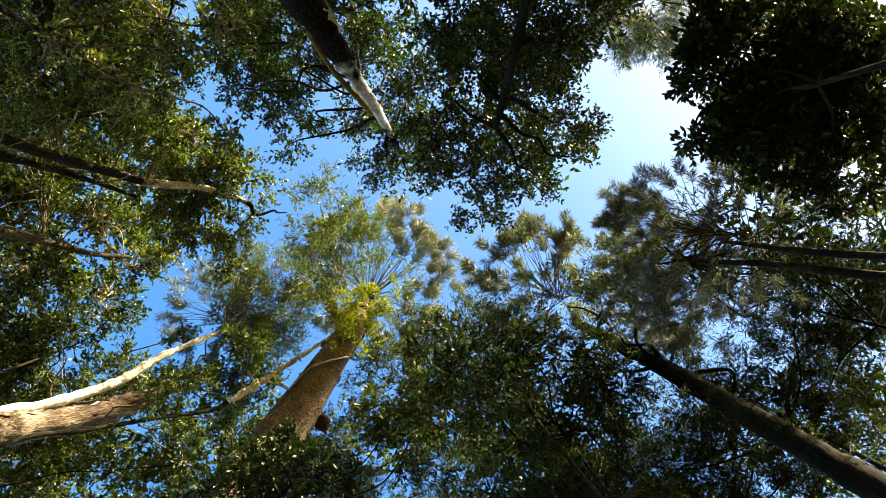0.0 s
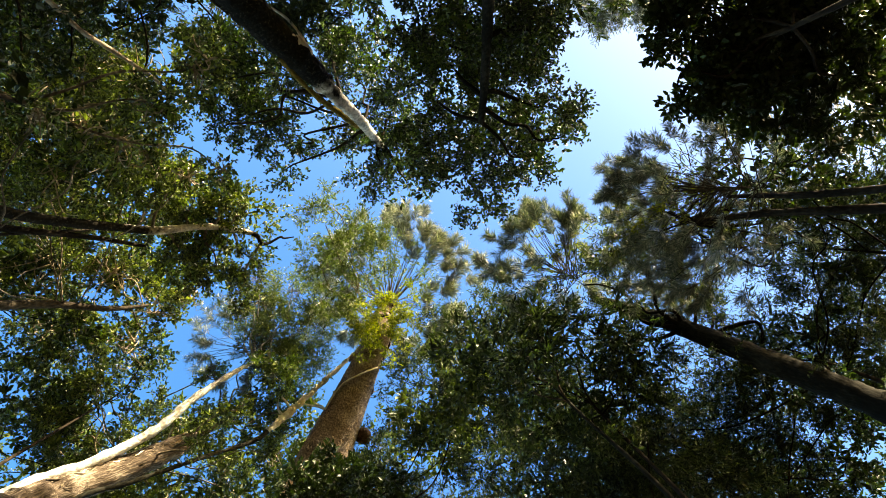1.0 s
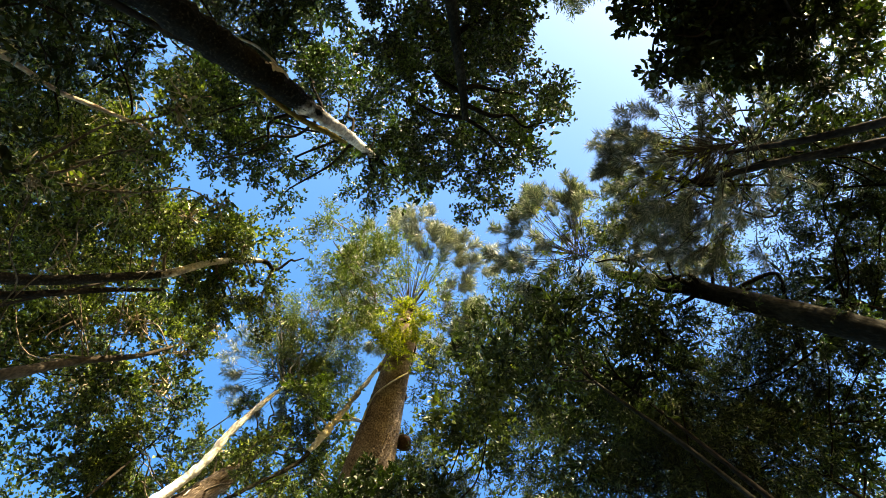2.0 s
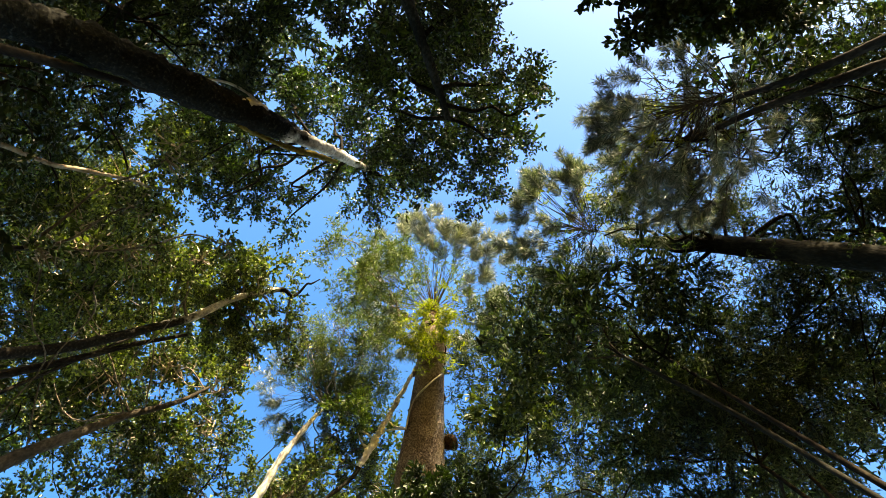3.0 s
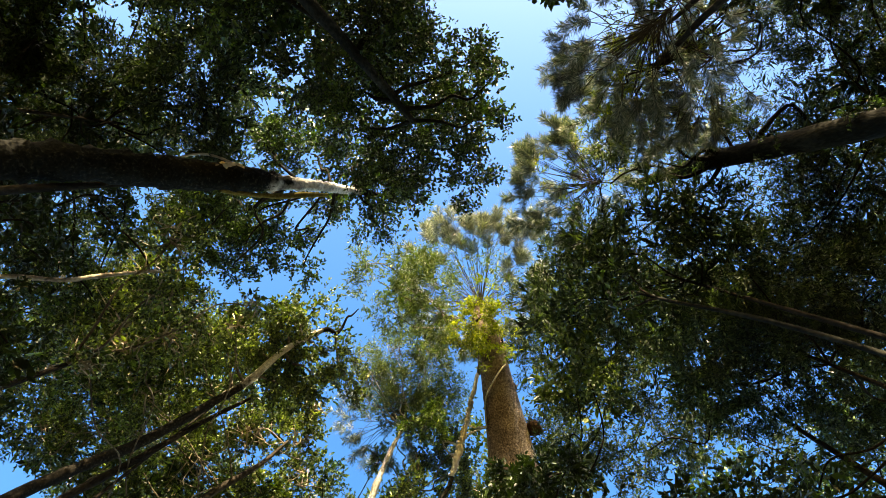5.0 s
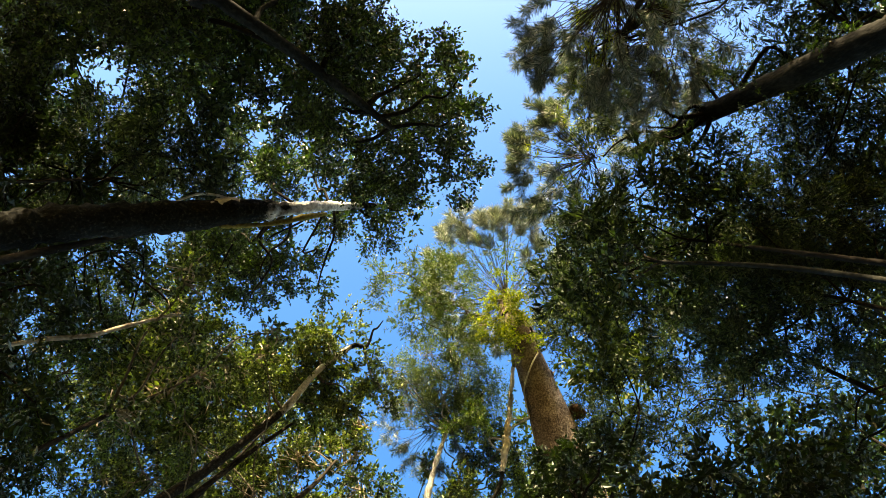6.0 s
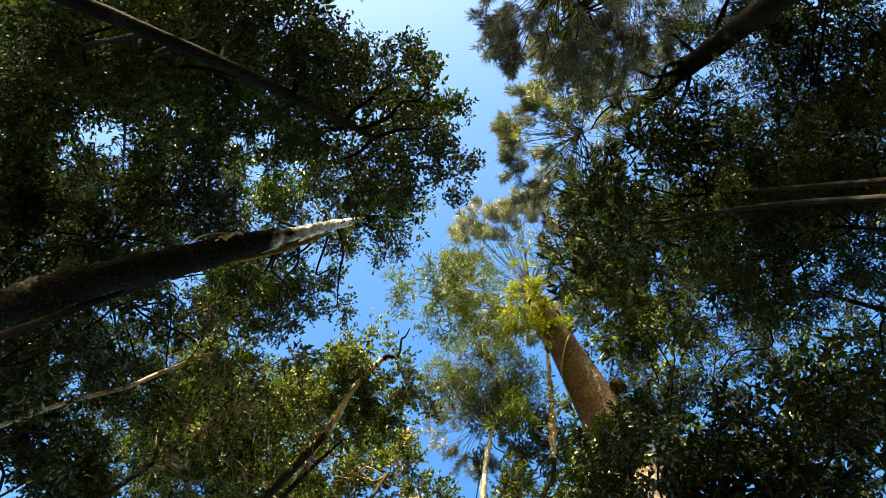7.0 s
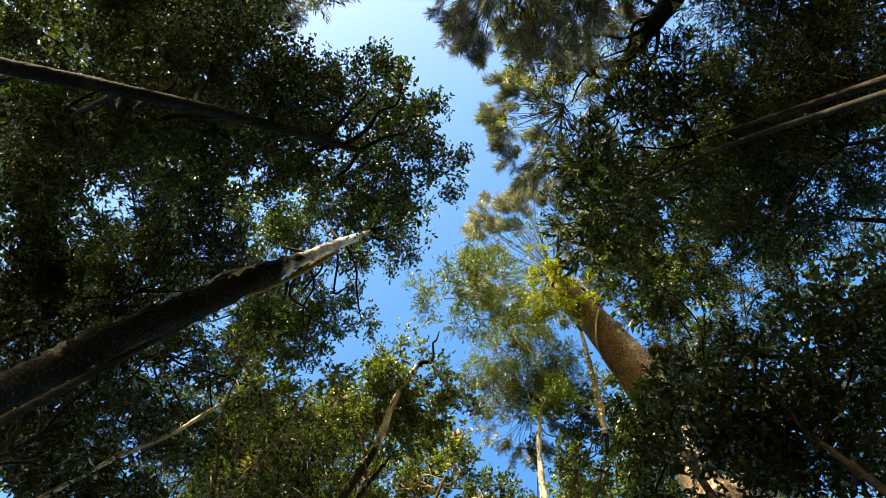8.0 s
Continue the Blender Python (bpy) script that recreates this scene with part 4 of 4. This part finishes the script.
boughs = [(-17.06, 7.37, 32.28, 1.49), (-17.12, 12.60, 33.49, 2.13), (-13.46, 11.25, 32.36, 1.79), (-10.25, 10.23, 31.34, 1.49), (-7.69, 9.54, 30.51, 1.20), (-9.89, 12.12, 31.66, 1.75), (-6.83, 11.61, 30.75, 1.46), (-11.53, 7.09, 30.86, 0.88), (-14.66, 5.02, 31.24, 1.00), (-17.27, 9.82, 32.99, 1.31), (-13.87, 8.04, 31.80, 1.01), (-16.99, 6.10, 32.17, 1.27), (-15.54, 8.89, 32.33, 0.93), (-18.06, 11.52, 33.50, 1.33), (-15.49, 10.54, 32.71, 1.04), (-12.08, 8.09, 31.35, 0.69), (-9.72, 5.35, 30.20, 0.42), (-17.49, 2.31, 33.00, 1.26), (-15.70, 3.49, 33.00, 1.10), (-17.71, 4.31, 33.00, 1.26), (-16.18, 5.74, 33.00, 1.10), (-18.20, 6.56, 33.00, 1.10), (-14.36, 4.60, 33.00, 0.61), (-17.65, 8.16, 33.00, 1.05)]
c = np.mean(np.array(boughs), axis=0)
trunk = [(c[0], c[1], c[2] + 0.5, 0.04), (c[0] - 1.0, c[1] + 0.6, c[2] * 0.7, 0.09), (c[0] - 2.0, c[1] + 1.2, c[2] * 0.4, 0.13)]
ob = tree("forest_tree", "sunlit olive tree behind the white stem", trunk, BARK_GREY, seed=99)
limbs(ob, trunk, boughs[::2], BARK_GREY, 99, 0.05)
part("crown", *foliage(boughs, 2.0, 0.155, 0.064, 9, 0.45, 99, 0.25, 1.6, (1.5, 1.4)), MIXED, ob)
tagged(part("twig", *twigs(boughs, 9, 0.018, 100), BARK_TAN, ob, "bare tan twigs"), kind="stuff")
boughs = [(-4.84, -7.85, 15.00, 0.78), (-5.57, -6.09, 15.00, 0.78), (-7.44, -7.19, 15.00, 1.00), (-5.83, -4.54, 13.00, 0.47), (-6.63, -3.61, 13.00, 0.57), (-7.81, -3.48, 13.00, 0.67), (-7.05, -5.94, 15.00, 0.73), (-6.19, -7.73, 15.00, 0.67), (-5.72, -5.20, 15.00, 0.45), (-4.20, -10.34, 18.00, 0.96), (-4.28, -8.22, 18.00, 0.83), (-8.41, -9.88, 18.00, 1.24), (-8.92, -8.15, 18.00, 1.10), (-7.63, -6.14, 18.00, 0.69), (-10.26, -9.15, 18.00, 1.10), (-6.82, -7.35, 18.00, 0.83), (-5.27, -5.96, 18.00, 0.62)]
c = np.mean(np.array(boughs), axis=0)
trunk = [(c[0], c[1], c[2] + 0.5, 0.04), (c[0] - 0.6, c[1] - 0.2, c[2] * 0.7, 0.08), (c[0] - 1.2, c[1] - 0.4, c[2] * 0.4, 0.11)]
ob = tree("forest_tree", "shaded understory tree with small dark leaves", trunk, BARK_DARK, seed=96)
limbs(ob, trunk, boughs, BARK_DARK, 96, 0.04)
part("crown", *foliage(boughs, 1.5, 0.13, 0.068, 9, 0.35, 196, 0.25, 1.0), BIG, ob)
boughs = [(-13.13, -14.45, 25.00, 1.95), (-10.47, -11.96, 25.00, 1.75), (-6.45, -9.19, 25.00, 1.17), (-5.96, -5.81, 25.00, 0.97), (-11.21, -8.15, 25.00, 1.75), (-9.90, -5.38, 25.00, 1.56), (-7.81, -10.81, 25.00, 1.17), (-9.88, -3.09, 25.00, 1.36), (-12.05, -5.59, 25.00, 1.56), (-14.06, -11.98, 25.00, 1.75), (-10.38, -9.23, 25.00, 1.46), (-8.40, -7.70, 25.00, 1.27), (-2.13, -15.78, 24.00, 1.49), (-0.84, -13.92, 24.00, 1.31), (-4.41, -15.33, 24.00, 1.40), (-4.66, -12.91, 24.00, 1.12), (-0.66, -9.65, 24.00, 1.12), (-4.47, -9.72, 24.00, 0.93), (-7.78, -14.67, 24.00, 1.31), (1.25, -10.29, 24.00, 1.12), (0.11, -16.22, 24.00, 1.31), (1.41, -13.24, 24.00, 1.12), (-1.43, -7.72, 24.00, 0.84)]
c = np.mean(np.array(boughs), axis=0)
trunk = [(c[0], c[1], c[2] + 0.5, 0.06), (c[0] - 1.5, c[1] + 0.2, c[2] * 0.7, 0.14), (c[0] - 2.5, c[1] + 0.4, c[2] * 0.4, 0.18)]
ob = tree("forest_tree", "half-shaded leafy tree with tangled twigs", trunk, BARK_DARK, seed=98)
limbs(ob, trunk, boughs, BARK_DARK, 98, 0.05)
# a darker leaf puts the half shade of this tree into its colour
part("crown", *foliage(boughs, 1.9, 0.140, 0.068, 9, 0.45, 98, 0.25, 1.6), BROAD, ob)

trunk = [(2.04, 4.81, 18.00, 0.03), (2.36, 5.25, 17.00, 0.04), (2.73, 5.68, 16.00, 0.045), (3.03, 6.02, 14.80, 0.05), (3.33, 6.44, 13.20, 0.05)]
boughs = [(1.63, 4.41, 18.60, 0.45), (2.29, 4.59, 18.60, 0.40), (1.56, 4.88, 18.20, 0.40)]
ob = tree("understory_tree", "slender understory tree with a dull mossy stem in shade", trunk, BARK_DUSKY, seed=161)
limbs(ob, trunk, boughs, BARK_DIM, 162, 0.03)
part("crown", *foliage(boughs, 0.9, 0.14, 0.05, 9, 0.4, 163), BROAD, ob)
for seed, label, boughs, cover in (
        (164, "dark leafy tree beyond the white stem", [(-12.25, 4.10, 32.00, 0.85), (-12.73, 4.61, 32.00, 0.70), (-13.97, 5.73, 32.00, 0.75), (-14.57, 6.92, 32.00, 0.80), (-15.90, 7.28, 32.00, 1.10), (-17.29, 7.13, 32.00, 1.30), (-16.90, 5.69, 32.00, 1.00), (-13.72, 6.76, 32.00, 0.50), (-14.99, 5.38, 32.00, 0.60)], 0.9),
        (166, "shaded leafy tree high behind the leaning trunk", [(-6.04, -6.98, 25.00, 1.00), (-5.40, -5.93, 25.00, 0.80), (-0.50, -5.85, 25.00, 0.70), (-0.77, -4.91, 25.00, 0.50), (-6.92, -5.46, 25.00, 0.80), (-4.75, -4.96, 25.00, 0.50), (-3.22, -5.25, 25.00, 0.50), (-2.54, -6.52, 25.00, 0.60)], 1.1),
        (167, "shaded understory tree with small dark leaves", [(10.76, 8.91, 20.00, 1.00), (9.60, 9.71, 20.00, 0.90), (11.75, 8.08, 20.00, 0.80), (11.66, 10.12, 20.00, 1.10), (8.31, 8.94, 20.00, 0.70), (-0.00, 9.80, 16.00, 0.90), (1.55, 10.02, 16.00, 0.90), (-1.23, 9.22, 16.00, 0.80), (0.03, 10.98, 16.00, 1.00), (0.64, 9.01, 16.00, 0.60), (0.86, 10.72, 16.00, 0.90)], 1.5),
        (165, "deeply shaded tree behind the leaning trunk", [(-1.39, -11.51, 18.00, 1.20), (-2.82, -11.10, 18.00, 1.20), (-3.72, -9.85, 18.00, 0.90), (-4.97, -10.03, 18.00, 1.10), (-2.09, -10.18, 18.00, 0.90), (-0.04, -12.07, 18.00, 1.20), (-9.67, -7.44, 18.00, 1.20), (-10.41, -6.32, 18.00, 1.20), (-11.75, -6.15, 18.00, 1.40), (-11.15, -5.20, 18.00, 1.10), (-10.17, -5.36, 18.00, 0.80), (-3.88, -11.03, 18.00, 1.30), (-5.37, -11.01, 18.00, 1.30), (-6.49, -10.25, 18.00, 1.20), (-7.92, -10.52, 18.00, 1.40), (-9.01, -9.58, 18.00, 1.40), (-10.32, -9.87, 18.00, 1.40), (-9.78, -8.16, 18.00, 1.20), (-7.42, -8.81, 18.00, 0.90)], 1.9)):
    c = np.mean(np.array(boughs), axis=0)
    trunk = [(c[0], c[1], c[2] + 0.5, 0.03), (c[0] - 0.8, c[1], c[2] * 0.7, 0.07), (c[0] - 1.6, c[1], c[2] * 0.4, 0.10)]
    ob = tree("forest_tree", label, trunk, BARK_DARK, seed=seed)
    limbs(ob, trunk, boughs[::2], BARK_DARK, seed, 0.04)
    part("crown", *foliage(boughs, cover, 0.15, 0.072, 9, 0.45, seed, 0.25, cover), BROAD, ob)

# ---- unseen far woods, added to close the place and cut low sky light ----
rng = np.random.default_rng(17)
ring = []
for k in range(190):
    a, d = k * 2.39996, rng.uniform(33, 47)
    ring.append((d * math.cos(a), d * math.sin(a), rng.uniform(1, 17), rng.uniform(3, 5)))
v, f = sprays(ring, 2.0, 1.6, 1.0, 6, 1.2, 18)
tagged(mesh_object("far_woods", v, f, BROAD), "unseen forest added all round to cut low sky light", "woods", kind="stuff")

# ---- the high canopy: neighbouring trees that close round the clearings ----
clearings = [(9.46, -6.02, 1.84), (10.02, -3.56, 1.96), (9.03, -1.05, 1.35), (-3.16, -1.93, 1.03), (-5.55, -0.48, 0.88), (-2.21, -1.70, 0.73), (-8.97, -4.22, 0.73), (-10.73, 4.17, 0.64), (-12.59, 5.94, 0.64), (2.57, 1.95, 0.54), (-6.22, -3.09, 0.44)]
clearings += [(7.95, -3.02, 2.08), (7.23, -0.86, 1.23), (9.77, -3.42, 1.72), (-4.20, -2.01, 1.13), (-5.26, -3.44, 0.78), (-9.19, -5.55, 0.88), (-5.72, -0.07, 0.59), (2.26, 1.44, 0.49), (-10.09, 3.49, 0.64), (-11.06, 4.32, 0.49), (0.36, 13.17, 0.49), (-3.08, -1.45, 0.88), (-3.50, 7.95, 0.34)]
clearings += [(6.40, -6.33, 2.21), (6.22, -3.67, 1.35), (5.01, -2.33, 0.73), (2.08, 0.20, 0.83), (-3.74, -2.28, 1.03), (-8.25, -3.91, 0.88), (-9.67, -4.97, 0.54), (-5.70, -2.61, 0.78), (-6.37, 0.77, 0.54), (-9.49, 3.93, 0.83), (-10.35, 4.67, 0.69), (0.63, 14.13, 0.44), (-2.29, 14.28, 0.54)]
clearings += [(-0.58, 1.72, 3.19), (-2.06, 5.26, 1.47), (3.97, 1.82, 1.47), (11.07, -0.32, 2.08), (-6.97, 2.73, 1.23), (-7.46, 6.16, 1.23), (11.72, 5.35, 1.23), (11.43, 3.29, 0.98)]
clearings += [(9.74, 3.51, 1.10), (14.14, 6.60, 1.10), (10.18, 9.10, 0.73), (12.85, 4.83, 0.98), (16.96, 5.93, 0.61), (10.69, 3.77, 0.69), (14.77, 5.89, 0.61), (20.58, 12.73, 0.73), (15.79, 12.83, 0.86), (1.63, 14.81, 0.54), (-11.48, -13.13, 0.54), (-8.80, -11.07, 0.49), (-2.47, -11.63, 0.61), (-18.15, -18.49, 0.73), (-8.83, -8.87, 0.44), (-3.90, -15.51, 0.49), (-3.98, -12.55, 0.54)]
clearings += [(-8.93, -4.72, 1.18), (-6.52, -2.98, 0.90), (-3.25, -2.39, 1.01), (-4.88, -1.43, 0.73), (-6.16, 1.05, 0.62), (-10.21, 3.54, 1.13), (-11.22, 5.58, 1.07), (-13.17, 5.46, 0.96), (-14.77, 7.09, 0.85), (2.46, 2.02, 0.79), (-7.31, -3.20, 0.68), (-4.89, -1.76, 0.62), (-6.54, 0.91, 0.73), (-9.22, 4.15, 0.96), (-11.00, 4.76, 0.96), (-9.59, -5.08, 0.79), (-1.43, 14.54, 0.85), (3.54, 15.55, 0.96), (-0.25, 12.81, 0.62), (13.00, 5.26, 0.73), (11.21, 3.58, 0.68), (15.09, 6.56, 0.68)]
TOP = 31.0
rng = np.random.default_rng(7)
crowns = {}
stems = [(9.0 * ring * math.cos(a + ring), 9.0 * ring * math.sin(a + ring)) for ring, n in ((1, 6), (2, 11), (3, 13)) for a in np.arange(n) * 2 * math.pi / n]
for gx in np.arange(-27, 27.1, 2.1):
    for gy in np.arange(-27, 27.1, 2.1):
        x, y = gx + rng.uniform(-0.8, 0.8), gy + rng.uniform(-0.8, 0.8)
        r = rng.uniform(1.1, 1.9)
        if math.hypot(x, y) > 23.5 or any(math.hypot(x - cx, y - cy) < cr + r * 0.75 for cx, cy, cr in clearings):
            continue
        near = min(range(len(stems)), key=lambda k: math.hypot(stems[k][0] - x, stems[k][1] - y))
        # the trees towards the sun are set lower to let it in
        low = min(max(((x * to_sun.x + y * to_sun.y) / math.hypot(to_sun.x, to_sun.y) + 9) / 5, 0), 1)
        # and those past the leaning tree are raised again to shade the wood behind
        low *= min(max((x * 0.643 + y * 0.766 + 11.5) / 2, 0), 1)
        top = TOP - 11 * low + rng.uniform(-2, 3) * (1 - 0.6 * low)
        k = (top - 1.6) / (TOP - 1.6)
        angle = math.degrees(math.atan2(y, x))
        # crowns in this sector are enlarged to shade the overhanging tree
        far = 1.45 if -100 < angle < -38 and math.hypot(x, y) > 9 else 1.0
        if -38 < angle < 45 and rng.uniform() < 0.4:
            continue
        # the sun reaches the crown of the overhanging tree past these
        reach = (top - 18.0) / math.tan(SUN_HEIGHT)
        fall = np.array((x * k - math.cos(SUN_AZIMUTH) * reach, y * k - math.sin(SUN_AZIMUTH) * reach))
        if np.linalg.norm(fall - overhang[:2]) < 3.4 and np.linalg.norm(fall - underside[:2]) > 3.0:
            continue
        # nor does any of them hang round the pale stem or between it and the sun
        reach = (top - 20.0) / math.tan(SUN_HEIGHT)
        fall = (x * k - math.cos(SUN_AZIMUTH) * reach + 1.7, y * k - math.sin(SUN_AZIMUTH) * reach + 2.8)
        if math.hypot(*fall) < 3.4 or (top < 24 and math.hypot(x * k + 1.9, y * k + 3.2) < 2.6):
            continue
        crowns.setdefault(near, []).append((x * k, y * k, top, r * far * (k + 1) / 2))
# unseen boughs are added towards the sun to shade the overhanging tree's underside
for x, y, z, r in low_boughs:
    x, y, z = x + 9 * to_sun.x, y + 9 * to_sun.y, z + 9 * to_sun.z
    near = min(range(len(stems)), key=lambda k: math.hypot(stems[k][0] - x, stems[k][1] - y))
    crowns.setdefault(near, []).append((x, y, z, 1.3 * r))
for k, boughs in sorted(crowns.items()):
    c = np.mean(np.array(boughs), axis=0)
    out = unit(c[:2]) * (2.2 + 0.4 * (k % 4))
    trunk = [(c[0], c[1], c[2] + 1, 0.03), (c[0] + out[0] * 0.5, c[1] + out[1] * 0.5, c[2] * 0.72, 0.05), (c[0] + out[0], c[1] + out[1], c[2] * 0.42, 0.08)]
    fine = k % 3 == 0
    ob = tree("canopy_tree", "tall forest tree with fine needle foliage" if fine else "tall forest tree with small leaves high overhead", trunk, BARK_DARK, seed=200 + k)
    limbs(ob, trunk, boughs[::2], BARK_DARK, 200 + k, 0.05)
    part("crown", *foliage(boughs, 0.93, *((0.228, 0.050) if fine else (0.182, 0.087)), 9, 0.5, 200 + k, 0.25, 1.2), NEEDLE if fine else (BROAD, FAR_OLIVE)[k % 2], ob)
